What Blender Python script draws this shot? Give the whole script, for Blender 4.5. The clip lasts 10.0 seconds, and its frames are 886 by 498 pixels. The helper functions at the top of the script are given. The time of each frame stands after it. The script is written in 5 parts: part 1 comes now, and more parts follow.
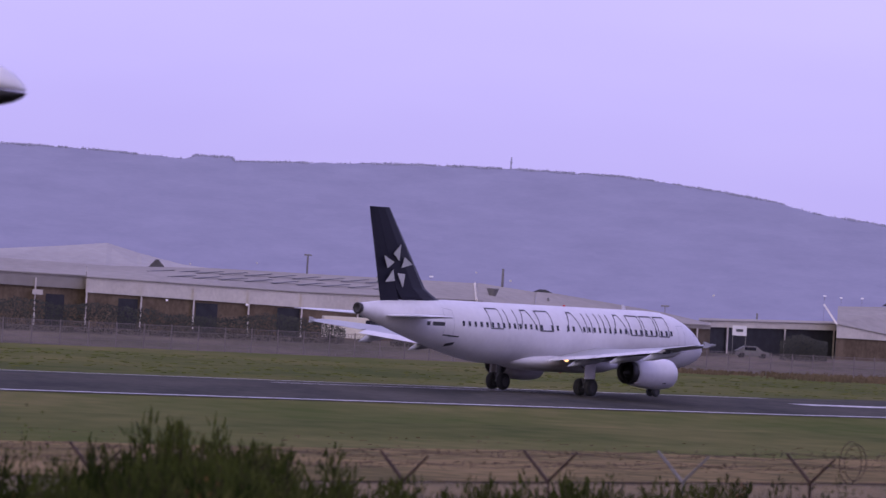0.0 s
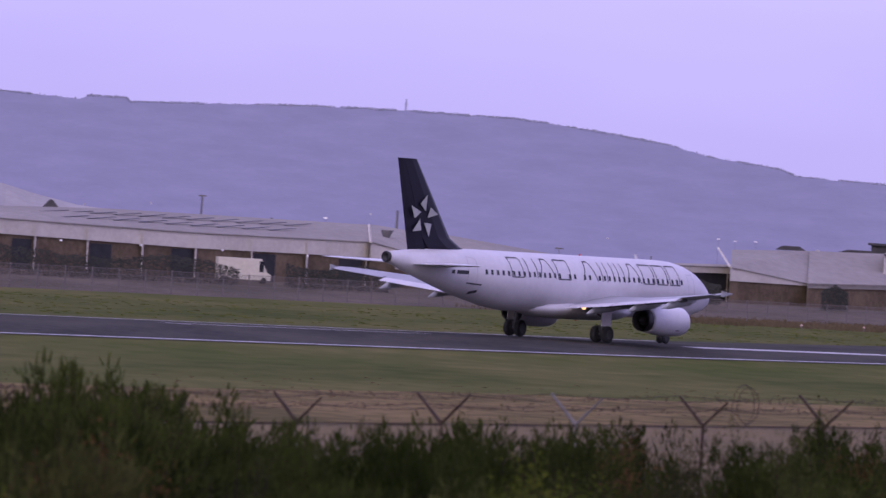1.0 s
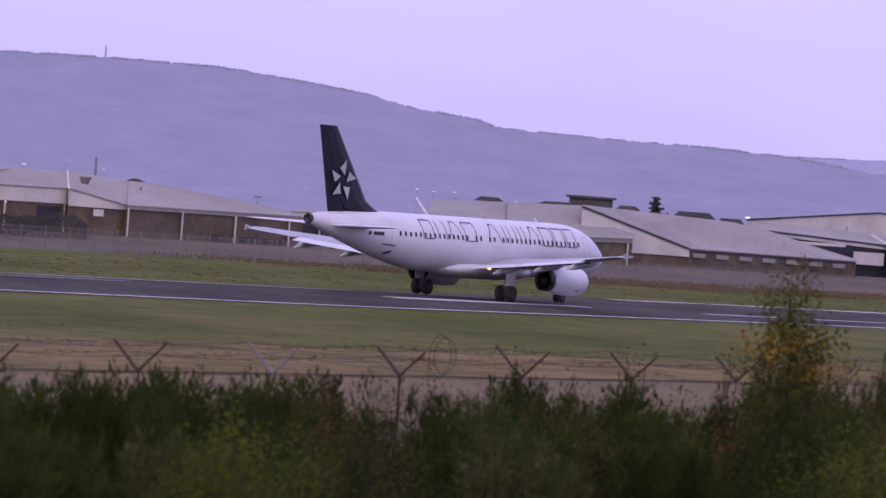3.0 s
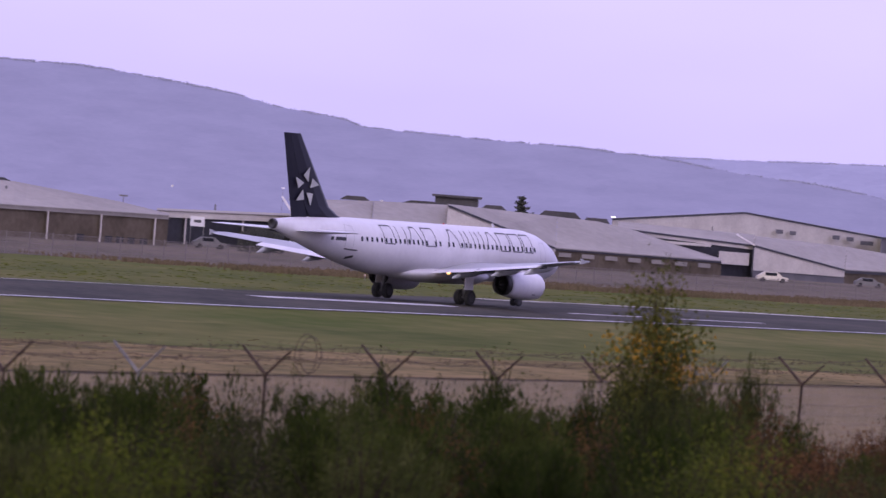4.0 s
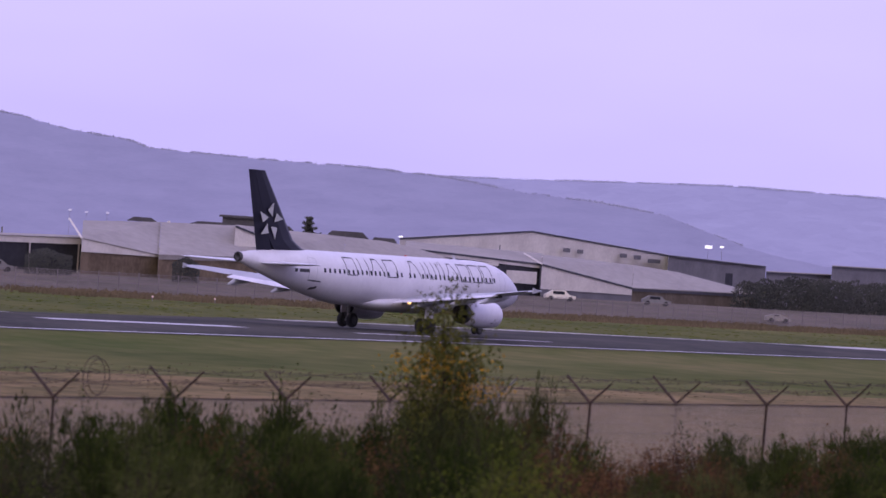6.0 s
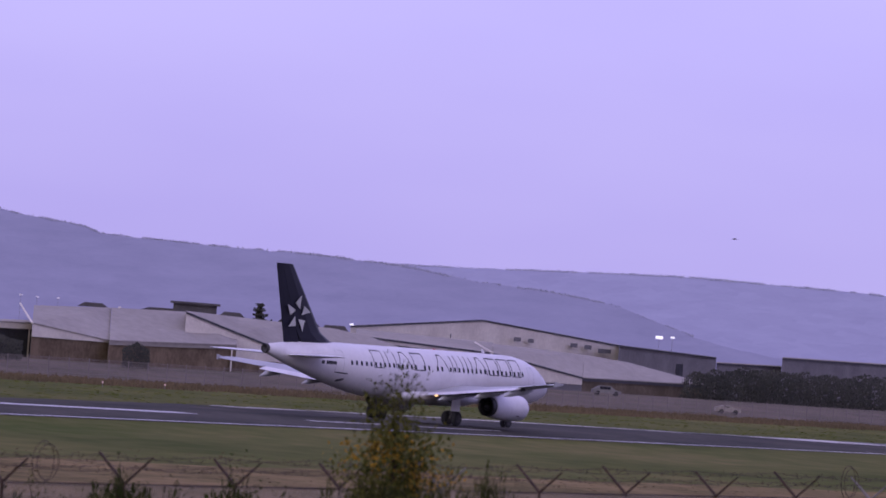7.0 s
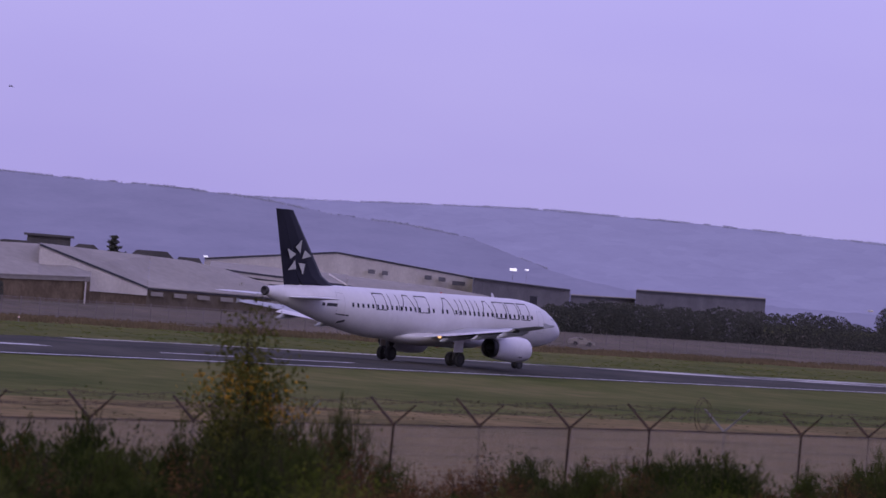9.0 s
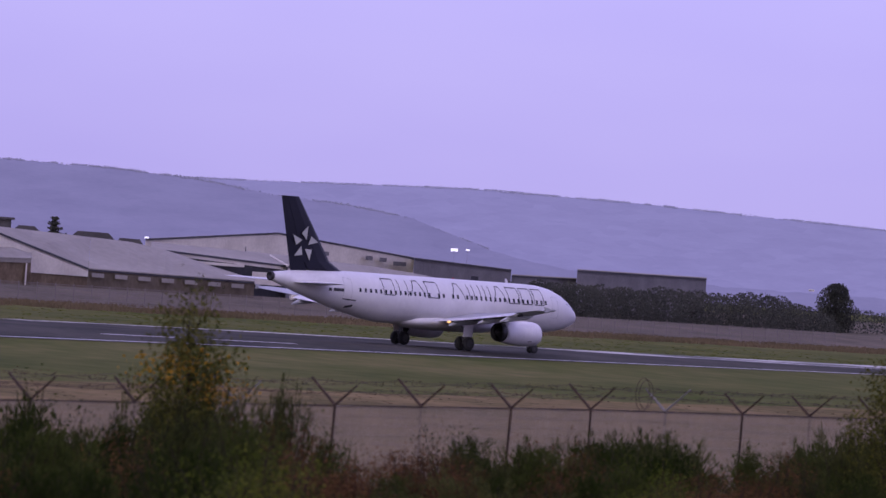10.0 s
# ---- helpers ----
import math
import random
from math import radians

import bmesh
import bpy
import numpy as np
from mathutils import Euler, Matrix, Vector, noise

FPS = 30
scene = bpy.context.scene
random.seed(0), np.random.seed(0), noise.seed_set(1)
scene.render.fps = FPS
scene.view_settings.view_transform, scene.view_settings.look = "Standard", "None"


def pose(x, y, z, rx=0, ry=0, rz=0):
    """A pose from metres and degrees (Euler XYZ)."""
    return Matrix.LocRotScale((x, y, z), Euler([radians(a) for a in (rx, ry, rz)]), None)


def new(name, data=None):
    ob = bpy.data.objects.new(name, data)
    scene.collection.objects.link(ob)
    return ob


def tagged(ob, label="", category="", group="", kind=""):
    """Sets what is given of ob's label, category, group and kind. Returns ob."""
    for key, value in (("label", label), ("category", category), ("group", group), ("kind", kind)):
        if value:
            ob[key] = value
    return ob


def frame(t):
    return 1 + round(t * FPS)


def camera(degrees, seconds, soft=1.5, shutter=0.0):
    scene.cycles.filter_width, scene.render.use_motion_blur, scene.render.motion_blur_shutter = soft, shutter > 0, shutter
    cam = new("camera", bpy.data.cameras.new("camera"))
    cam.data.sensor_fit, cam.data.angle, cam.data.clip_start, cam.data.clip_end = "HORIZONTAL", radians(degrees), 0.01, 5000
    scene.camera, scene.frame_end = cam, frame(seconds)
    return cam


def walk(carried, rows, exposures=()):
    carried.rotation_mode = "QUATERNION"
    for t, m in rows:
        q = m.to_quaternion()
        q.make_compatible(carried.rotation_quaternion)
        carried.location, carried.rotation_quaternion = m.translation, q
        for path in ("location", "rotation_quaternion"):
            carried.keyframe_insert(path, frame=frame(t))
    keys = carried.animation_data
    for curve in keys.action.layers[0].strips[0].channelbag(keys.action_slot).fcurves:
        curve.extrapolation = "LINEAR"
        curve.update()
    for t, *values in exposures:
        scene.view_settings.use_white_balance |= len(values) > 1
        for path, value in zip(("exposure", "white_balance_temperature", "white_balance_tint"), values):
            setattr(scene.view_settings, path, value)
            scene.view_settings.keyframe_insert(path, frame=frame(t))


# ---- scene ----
H_EYE = 7.13          # eye above the runway's crown, metres
HEAD = 39.08          # runway heading, degrees clockwise from +y

cam = camera(8.54, 10.0, soft=1.5, shutter=0.3)
# focused on the runway: the plants by the fence are a little soft
cam.data.dof.use_dof, cam.data.dof.focus_distance, cam.data.dof.aperture_fstop = True, 430.0, 5.2

# seconds, yaw (to the left), pitch (up), roll
CAMERA_ROWS = [
    (0.0, 0.0024, 0.3225, 3.351),
    (0.5, -0.3231, 0.3591, 3.367),
    (0.7, -0.5780, 0.0560, 3.470),
    (1.0, -1.0510, -0.1781, 3.617),
    (1.5, -1.9283, -0.1918, 3.705),
    (2.0, -2.9199, 0.0037, 3.720),
    (2.2, -3.1886, -0.4308, 3.760),
    (3.3, -4.3424, -0.4618, 4.196),
    (3.5, -4.6165, -0.4275, 4.100),
    (4.0, -5.2821, -0.3856, 4.298),
    (4.5, -6.0173, -0.3489, 4.326),
    (5.0, -6.7233, -0.3038, 3.970),
    (5.2, -6.9129, -0.2889, 4.000),
    (6.3, -7.4915, 0.1500, 4.053),
    (6.5, -7.5563, 0.3244, 4.309),
    (7.0, -7.7219, 0.8396, 4.455),
    (7.5, -7.7341, 1.0975, 4.481),
    (7.8, -7.8210, 1.1400, 4.380),
    (8.0, -7.9601, 0.8138, 4.305),
    (8.3, -8.4050, 0.4150, 4.230),
    (8.5, -8.7100, 0.3459, 4.178),
    (9.0, -9.1760, 0.2959, 4.489),
    (9.3, -9.4650, 0.1550, 4.510),
    (9.5, -9.6453, 0.1742, 4.531),
    (10.0, -9.7591, 0.1502, 4.329),
]


def aimed(yaw, pitch, roll):
    turn = Matrix.Rotation(radians(yaw), 4, "Z") @ Matrix.Rotation(radians(90 + pitch), 4, "X") @ Matrix.Rotation(radians(roll), 4, "Z")
    return Matrix.Translation((0, 0, H_EYE)) @ turn


walk(cam, [(t, aimed(y, p, r)) for t, y, p, r in CAMERA_ROWS],
     exposures=[(0.0, -0.05, 6450, 14.5), (2.0, 0.07, 6550, 13.5), (3.5, 0.25, 6760, 10.5), (5.2, 0.35, 6840, 9.5), (6.5, -0.04, 6400, 15), (7.0, -0.20, 6300, 16), (7.5, -0.38, 6150, 18), (8.5, -0.40, 6260, 16), (9.0, -0.39, 6280, 15.5), (10.0, -0.19, 6310, 15.5)])

# ---- sky and sun: dull overcast dusk ----
world = bpy.data.worlds.new("overcast_sky")
scene.world = world
world.use_nodes = True
wn, wl = world.node_tree.nodes, world.node_tree.links
wn.clear()
sky = wn.new("ShaderNodeTexSky")
sky.sky_type = "NISHITA"
sky.sun_disc = False
sky.sun_elevation, sky.sun_rotation = radians(28), radians(200)
sky.air_density, sky.dust_density, sky.ozone_density = 1.0, 6.0, 3.0
b1, b2 = wn.new("ShaderNodeBackground"), wn.new("ShaderNodeBackground")
b1.inputs["Strength"].default_value = 0.05
geo_s, sep, lift, band = wn.new("ShaderNodeTexCoord"), wn.new("ShaderNodeSeparateXYZ"), wn.new("ShaderNodeMath"), wn.new("ShaderNodeValToRGB")
lift.operation = "MULTIPLY"
lift.inputs[1].default_value = 4.0
wl.new(geo_s.outputs["Generated"], sep.inputs[0])
wl.new(sep.outputs["Z"], lift.inputs[0])
wl.new(lift.outputs[0], band.inputs["Fac"])
band.color_ramp.elements[0].position, band.color_ramp.elements[1].position = 0.03, 0.30
band.color_ramp.elements[0].color, band.color_ramp.elements[1].color = (0.465, 0.405, 0.80, 1), (0.52, 0.457, 0.95, 1)
cloud, veil, tint = wn.new("ShaderNodeTexNoise"), wn.new("ShaderNodeMapping"), wn.new("ShaderNodeMix")
veil.inputs["Scale"].default_value = (1, 1, 3.5)
cloud.inputs["Scale"].default_value, cloud.inputs["Detail"].default_value = 9.0, 3
wl.new(geo_s.outputs["Generated"], veil.inputs["Vector"])
wl.new(veil.outputs[0], cloud.inputs["Vector"])
tint.data_type, tint.blend_type = "RGBA", "SOFT_LIGHT"
tint.inputs["Factor"].default_value = 0.22
wl.new(band.outputs["Color"], tint.inputs["A"])
wl.new(cloud.outputs["Fac"], tint.inputs["B"])
wl.new(tint.outputs["Result"], b2.inputs["Color"])
b2.inputs["Strength"].default_value = 1.16
add, wout = wn.new("ShaderNodeAddShader"), wn.new("ShaderNodeOutputWorld")
wl.new(sky.outputs[0], b1.inputs["Color"])
wl.new(b1.outputs[0], add.inputs[0])
wl.new(b2.outputs[0], add.inputs[1])
wl.new(add.outputs[0], wout.inputs["Surface"])

sun_data = bpy.data.lights.new("sun", "SUN")
sun_data.energy, sun_data.angle, sun_data.color = 0.35, radians(25), (1.0, 0.93, 0.90)
sun = new("sun", sun_data)
sun.matrix_world = Matrix.Rotation(radians(-20), 4, "Z") @ Matrix.Rotation(radians(52), 4, "X")


# ---- materials ----
def rgb(c):
    return (c[0], c[1], c[2], 1.0)


def material(name, dark, light, rough=0.6, metal=0.0, scale=1.0, fine=12.0, bump=0.0, spec=0.5, island=0.0, stretch=(1, 1, 1), dist=0.02, mid=None, each=0.0, lo=0.33, hi=0.68, thin=0.0):
    """Two scales of mottling between two colours, with fine relief; island: how far each loose piece differs."""
    m = bpy.data.materials.new(name)
    m.use_nodes = True
    n, l = m.node_tree.nodes, m.node_tree.links
    p = n["Principled BSDF"]
    tc, mp = n.new("ShaderNodeTexCoord"), n.new("ShaderNodeMapping")
    mp.inputs["Scale"].default_value = stretch
    l.new(tc.outputs["Object"], mp.inputs["Vector"])
    a, b = n.new("ShaderNodeTexNoise"), n.new("ShaderNodeTexNoise")
    a.inputs["Scale"].default_value, b.inputs["Scale"].default_value = scale, fine
    a.inputs["Detail"].default_value, b.inputs["Detail"].default_value = 5, 3
    l.new(mp.outputs[0], a.inputs["Vector"])
    l.new(mp.outputs[0], b.inputs["Vector"])
    mix = n.new("ShaderNodeMath")
    mix.operation = "MULTIPLY_ADD"
    mix.inputs[1].default_value = 0.35
    l.new(b.outputs["Fac"], mix.inputs[0])
    sub = n.new("ShaderNodeMath")
    sub.operation = "MULTIPLY"
    sub.inputs[1].default_value = 0.68
    l.new(a.outputs["Fac"], sub.inputs[0])
    l.new(sub.outputs[0], mix.inputs[2])
    last = mix
    if island:
        geo = n.new("ShaderNodeNewGeometry")
        more = n.new("ShaderNodeMath")
        more.operation = "MULTIPLY_ADD"
        more.inputs[1].default_value = island
        l.new(geo.outputs["Random Per Island"], more.inputs[0])
        l.new(mix.outputs[0], more.inputs[2])
        low = n.new("ShaderNodeMath")
        low.operation = "SUBTRACT"
        low.inputs[1].default_value = island / 2
        l.new(more.outputs[0], low.inputs[0])
        last = low
    if each:
        info = n.new("ShaderNodeObjectInfo")
        own, low = n.new("ShaderNodeMath"), n.new("ShaderNodeMath")
        own.operation, low.operation = "MULTIPLY_ADD", "SUBTRACT"
        own.inputs[1].default_value, low.inputs[1].default_value = each, each / 2
        l.new(info.outputs["Random"], own.inputs[0])
        l.new(last.outputs[0], own.inputs[2])
        l.new(own.outputs[0], low.inputs[0])
        last = low
    ramp = n.new("ShaderNodeValToRGB")
    ramp.color_ramp.elements[0].position, ramp.color_ramp.elements[1].position = lo, hi
    ramp.color_ramp.elements[0].color, ramp.color_ramp.elements[1].color = rgb(dark), rgb(light)
    if mid:
        ramp.color_ramp.elements.new((lo + hi) / 2).color = rgb(mid)
    l.new(last.outputs[0], ramp.inputs["Fac"])
    l.new(ramp.outputs["Color"], p.inputs["Base Color"])
    p.inputs["Roughness"].default_value, p.inputs["Metallic"].default_value = rough, metal
    p.inputs["Specular IOR Level"].default_value = spec
    if bump:
        bp = n.new("ShaderNodeBump")
        bp.inputs["Strength"].default_value, bp.inputs["Distance"].default_value = bump, dist
        l.new(b.outputs["Fac"], bp.inputs["Height"])
        l.new(bp.outputs["Normal"], p.inputs["Normal"])
    if thin:
        # leaves and blades let some light through
        tr, both = n.new("ShaderNodeBsdfTranslucent"), n.new("ShaderNodeMixShader")
        both.inputs[0].default_value = thin
        l.new(ramp.outputs["Color"], tr.inputs["Color"])
        l.new(p.outputs[0], both.inputs[1])
        l.new(tr.outputs[0], both.inputs[2])
        l.new(both.outputs[0], n["Material Output"].inputs["Surface"])
    return m


def lamp_material(name, colour, strength):
    m = bpy.data.materials.new(name)
    m.use_nodes = True
    p = m.node_tree.nodes["Principled BSDF"]
    p.inputs["Base Color"].default_value = rgb(colour)
    p.inputs["Emission Color"].default_value = rgb(colour)
    p.inputs["Emission Strength"].default_value = strength
    return m


M_GRASS = material("airfield_grass", (0.048, 0.062, 0.010), (0.122, 0.112, 0.036), 0.95, scale=0.05, fine=0.40, spec=0.03, stretch=(1, 0.35, 1), mid=(0.082, 0.088, 0.022), lo=0.34, hi=0.70)
M_DRY = material("dry_grass", (0.058, 0.076, 0.012), (0.150, 0.126, 0.048), 0.95, scale=0.05, fine=0.5, spec=0.03, stretch=(1, 0.35, 1), mid=(0.092, 0.096, 0.026), lo=0.36, hi=0.70)
M_YARD = material("rough_weedy_yard", (0.075, 0.068, 0.042), (0.150, 0.122, 0.088), 0.95, scale=0.07, fine=0.6, spec=0.05, stretch=(1, 0.4, 1), mid=(0.110, 0.092, 0.064), lo=0.38, hi=0.64)
M_BARE = material("bare_gravelly_ground", (0.088, 0.074, 0.026), (0.195, 0.142, 0.062), 0.95, scale=0.10, fine=0.8, spec=0.03, stretch=(1, 0.4, 1), mid=(0.145, 0.110, 0.045), lo=0.40, hi=0.62)
# ground under the shrubs, their shade put into its near-black colour
M_UNDER = material("undergrowth_shade_paint", (0.014, 0.016, 0.006), (0.040, 0.042, 0.016), 0.95, scale=0.6, fine=6, spec=0.05)
M_ASPHALT = material("runway_asphalt", (0.026, 0.026, 0.021), (0.066, 0.061, 0.048), 0.95, scale=0.12, fine=1.2, bump=0.2, spec=0.08, stretch=(1, 0.35, 1), lo=0.38, hi=0.64)
# pale patchy colour for the sky's sheen on the asphalt
M_SHEEN = material("runway_sheen_paint", (0.061, 0.058, 0.049), (0.486, 0.459, 0.419), 0.8, scale=0.10, fine=0.6, stretch=(1, 0.4, 1), mid=(0.270, 0.257, 0.230), lo=0.42, hi=0.57)
M_MARK = material("runway_paint", (0.38, 0.37, 0.36), (0.62, 0.60, 0.58), 0.7, scale=0.5, fine=3.0, stretch=(0.2, 1, 1))
M_WHITE = material("aircraft_white_paint", (0.53, 0.51, 0.53), (0.63, 0.61, 0.63), 0.38, scale=0.35, fine=3.0)
M_GREY = material("aircraft_grey_paint", (0.27, 0.27, 0.29), (0.36, 0.36, 0.38), 0.4, scale=0.5, fine=5.0)
M_NAVY = material("fin_black_paint", (0.004, 0.004, 0.010), (0.009, 0.009, 0.019), 0.45, scale=0.5, fine=5.0, spec=0.3)
M_SILVER = material("emblem_silver", (0.30, 0.30, 0.28), (0.45, 0.45, 0.42), 0.45, scale=0.8, fine=5.0)
M_LETTER = material("lettering_black", (0.02, 0.02, 0.025), (0.035, 0.035, 0.04), 0.5)
M_GLASS = material("dark_cabin_glass", (0.010, 0.010, 0.014), (0.02, 0.02, 0.026), 0.15)
M_RUBBER = material("tyre_rubber", (0.008, 0.008, 0.009), (0.018, 0.018, 0.019), 0.85, fine=20)
M_STEEL = material("gear_steel", (0.09, 0.09, 0.095), (0.17, 0.17, 0.175), 0.5, 0.4, fine=20)
M_DARKMETAL = material("scorched_metal", (0.02, 0.02, 0.022), (0.06, 0.055, 0.055), 0.5, 0.6, fine=8)
M_ROOF = material("weathered_roof_sheet", (0.225, 0.205, 0.178), (0.335, 0.305, 0.265), 0.85, scale=0.06, fine=0.9, bump=0.2, spec=0.1, stretch=(1, 0.4, 1))
M_PALEROOF = material("pale_roof_sheet", (0.29, 0.27, 0.25), (0.38, 0.355, 0.33), 0.85, scale=0.06, fine=0.9, spec=0.1, stretch=(1, 0.4, 1))
M_FASCIA = material("cream_cladding", (0.50, 0.455, 0.385), (0.64, 0.59, 0.50), 0.75, scale=0.2, fine=2.0, spec=0.2, lo=0.38, hi=0.64)
M_BRICKWALL = material("brown_brick_wall", (0.095, 0.071, 0.045), (0.184, 0.139, 0.090), 0.9, scale=0.3, fine=2.0, bump=0.3, spec=0.1, lo=0.38, hi=0.64)
M_PANELWALL = material("drab_panel_wall", (0.090, 0.072, 0.050), (0.150, 0.122, 0.088), 0.9, scale=0.2, fine=1.5, spec=0.1, lo=0.38, hi=0.64)
M_GREYCLAD = material("grey_cladding", (0.115, 0.110, 0.112), (0.180, 0.170, 0.170), 0.8, scale=0.2, fine=2.0, spec=0.2)
M_SLATE = material("dark_slate_cladding", (0.050, 0.047, 0.050), (0.090, 0.084, 0.088), 0.85, scale=0.2, fine=2.0, spec=0.1)
M_DARKTRIM = material("dark_trim", (0.03, 0.03, 0.035), (0.06, 0.06, 0.065), 0.7)
# near black on solid walls and slabs, for the shade inside openings
M_OPENING = material("painted_opening_shade", (0.012, 0.012, 0.014), (0.03, 0.03, 0.034), 0.8)
M_POST = material("concrete_post", (0.10, 0.095, 0.09), (0.20, 0.19, 0.18), 0.9, scale=3, fine=20, bump=0.3)
M_RUST = material("rusty_iron", (0.022, 0.014, 0.009), (0.060, 0.034, 0.020), 0.85, 0.1, scale=6, fine=40)
M_WIRE = material("galvanised_wire", (0.20, 0.165, 0.115), (0.32, 0.265, 0.19), 0.7, 0.1, scale=0.5, fine=6)
M_BARK = material("shrub_bark", (0.020, 0.015, 0.011), (0.044, 0.032, 0.024), 0.95, scale=5, fine=30, spec=0.05)
M_LEAF_DARK = material("broom_leaves", (0.012, 0.019, 0.004), (0.061, 0.073, 0.017), 0.9, scale=0.8, fine=5, island=0.16, spec=0.03, mid=(0.030, 0.041, 0.009), each=0.22, thin=0.4)
M_LEAF_GREEN = material("bramble_leaves", (0.030, 0.046, 0.006), (0.148, 0.156, 0.026), 0.9, scale=0.8, fine=5, island=0.18, spec=0.03, mid=(0.074, 0.091, 0.013), each=0.18, thin=0.4)
M_LEAF_RED = material("reddish_leaves", (0.041, 0.021, 0.008), (0.182, 0.090, 0.037), 0.9, scale=0.8, fine=5, island=0.18, spec=0.03, mid=(0.092, 0.050, 0.020), each=0.18, thin=0.4)
M_LEAF_YELLOW = material("autumn_leaves", (0.143, 0.077, 0.010), (0.429, 0.231, 0.022), 0.85, scale=1.5, fine=6, island=0.35, spec=0.03, thin=0.4)
M_LEAF_OLIVE = material("olive_leaves", (0.018, 0.024, 0.007), (0.092, 0.095, 0.028), 0.9, scale=0.8, fine=5, island=0.16, spec=0.03, mid=(0.045, 0.052, 0.016), each=0.22, thin=0.4)
# far leaves made paler and greyer, with distance haze in the colour
M_HEDGE = material("haze_greyed_leaves", (0.050, 0.053, 0.044), (0.094, 0.094, 0.076), 0.95, scale=0.10, fine=0.6, island=0.05, spec=0.0, lo=0.34, hi=0.68, thin=0.4)
M_DRYTUFT = material("dry_tussock_blades", (0.105, 0.086, 0.046), (0.175, 0.130, 0.078), 0.95, scale=0.04, fine=0.3, island=0.10, spec=0.0, mid=(0.140, 0.107, 0.062), lo=0.34, hi=0.70, thin=0.4)
M_TUFT = material("green_tussock_blades", (0.078, 0.100, 0.022), (0.170, 0.152, 0.058), 0.95, scale=0.06, fine=0.4, island=0.10, spec=0.0, mid=(0.112, 0.130, 0.032), lo=0.34, hi=0.70, thin=0.4)
M_LEAF_BIRCH = material("thin_birch_leaves", (0.034, 0.041, 0.007), (0.125, 0.122, 0.027), 0.85, scale=1.2, fine=6, island=0.35, spec=0.03, thin=0.4)
M_LAMP = lamp_material("lit_lamp", (1.0, 0.55, 0.22), 2.2)
M_WHITELAMP = lamp_material("lit_white_lamp", (0.9, 0.87, 0.95), 0.9)
M_DIMLAMP = lamp_material("dim_white_lamp", (0.62, 0.58, 0.66), 0.25)
M_MARKER = lamp_material("pale_marker_lamp", (0.75, 0.50, 0.45), 0.12)


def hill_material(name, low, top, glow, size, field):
    """A far slope: soft woods, fields of slightly different tone, haze put into colour and glow."""
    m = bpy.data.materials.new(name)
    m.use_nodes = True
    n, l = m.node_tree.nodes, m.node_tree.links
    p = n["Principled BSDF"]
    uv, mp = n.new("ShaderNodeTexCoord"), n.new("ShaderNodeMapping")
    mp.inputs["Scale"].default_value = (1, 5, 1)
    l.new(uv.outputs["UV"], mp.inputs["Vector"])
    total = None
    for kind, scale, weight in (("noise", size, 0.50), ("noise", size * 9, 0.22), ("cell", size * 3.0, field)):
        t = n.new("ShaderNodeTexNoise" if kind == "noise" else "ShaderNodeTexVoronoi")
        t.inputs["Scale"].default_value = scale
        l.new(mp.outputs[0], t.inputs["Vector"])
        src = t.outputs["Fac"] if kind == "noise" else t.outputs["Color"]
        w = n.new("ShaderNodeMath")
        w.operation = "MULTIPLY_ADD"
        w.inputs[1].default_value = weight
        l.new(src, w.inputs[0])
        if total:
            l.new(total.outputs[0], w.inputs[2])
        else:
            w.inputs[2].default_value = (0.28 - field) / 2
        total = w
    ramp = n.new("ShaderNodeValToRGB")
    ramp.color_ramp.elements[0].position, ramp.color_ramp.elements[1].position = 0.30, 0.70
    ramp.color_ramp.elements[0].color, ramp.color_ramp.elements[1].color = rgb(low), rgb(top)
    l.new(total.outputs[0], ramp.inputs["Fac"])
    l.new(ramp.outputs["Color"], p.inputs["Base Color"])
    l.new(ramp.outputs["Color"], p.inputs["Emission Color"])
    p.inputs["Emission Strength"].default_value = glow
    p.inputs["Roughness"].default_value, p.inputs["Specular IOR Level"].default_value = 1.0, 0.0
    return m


# the blue-grey base colours and their emission stand in for distance haze
M_HILL = hill_material("haze_tinted_hillside", (0.140, 0.134, 0.202), (0.172, 0.165, 0.244), 0.64, 1.6, 0.10)
M_FARHILL = hill_material("haze_tinted_far_hillside", (0.186, 0.180, 0.268), (0.220, 0.212, 0.308), 0.5, 1.8, 0.22)
M_CREST = hill_material("haze_tinted_woods", (0.144, 0.137, 0.206), (0.158, 0.150, 0.224), 0.68, 1.0, 0.1)
M_FARCREST = hill_material("haze_tinted_far_woods", (0.190, 0.182, 0.272), (0.204, 0.196, 0.290), 0.55, 1.0, 0.1)
M_BEACON = material("red_beacon_glass", (0.5, 0.03, 0.02), (0.6, 0.05, 0.03), 0.2)
M_HAZEMESH = material("far_fence_mesh", (0.15, 0.13, 0.13), (0.22, 0.19, 0.18), 0.9, scale=0.2, fine=1.5, spec=0.1)


# ---- mesh helpers ----
def mesh_of(name, bm, mat, smooth=False):
    me = bpy.data.meshes.new(name)
    bm.to_mesh(me)
    bm.free()
    for m in (mat if isinstance(mat, (list, tuple)) else [mat]):
        me.materials.append(m)
    if smooth:
        for f in me.polygons:
            f.use_smooth = True
    return me


def part(name, bm, mat, parent=None, label="", smooth=False, m=None):
    ob = new(name, mesh_of(name, bm, mat, smooth))
    if parent is not None:
        ob.parent = parent
    if m is not None:
        ob.matrix_basis = m
    if label:
        ob["label"] = label
    return ob


def put(name, me, parent, m):
    ob = new(name, me)
    ob.parent = parent
    ob.matrix_basis = m
    return ob


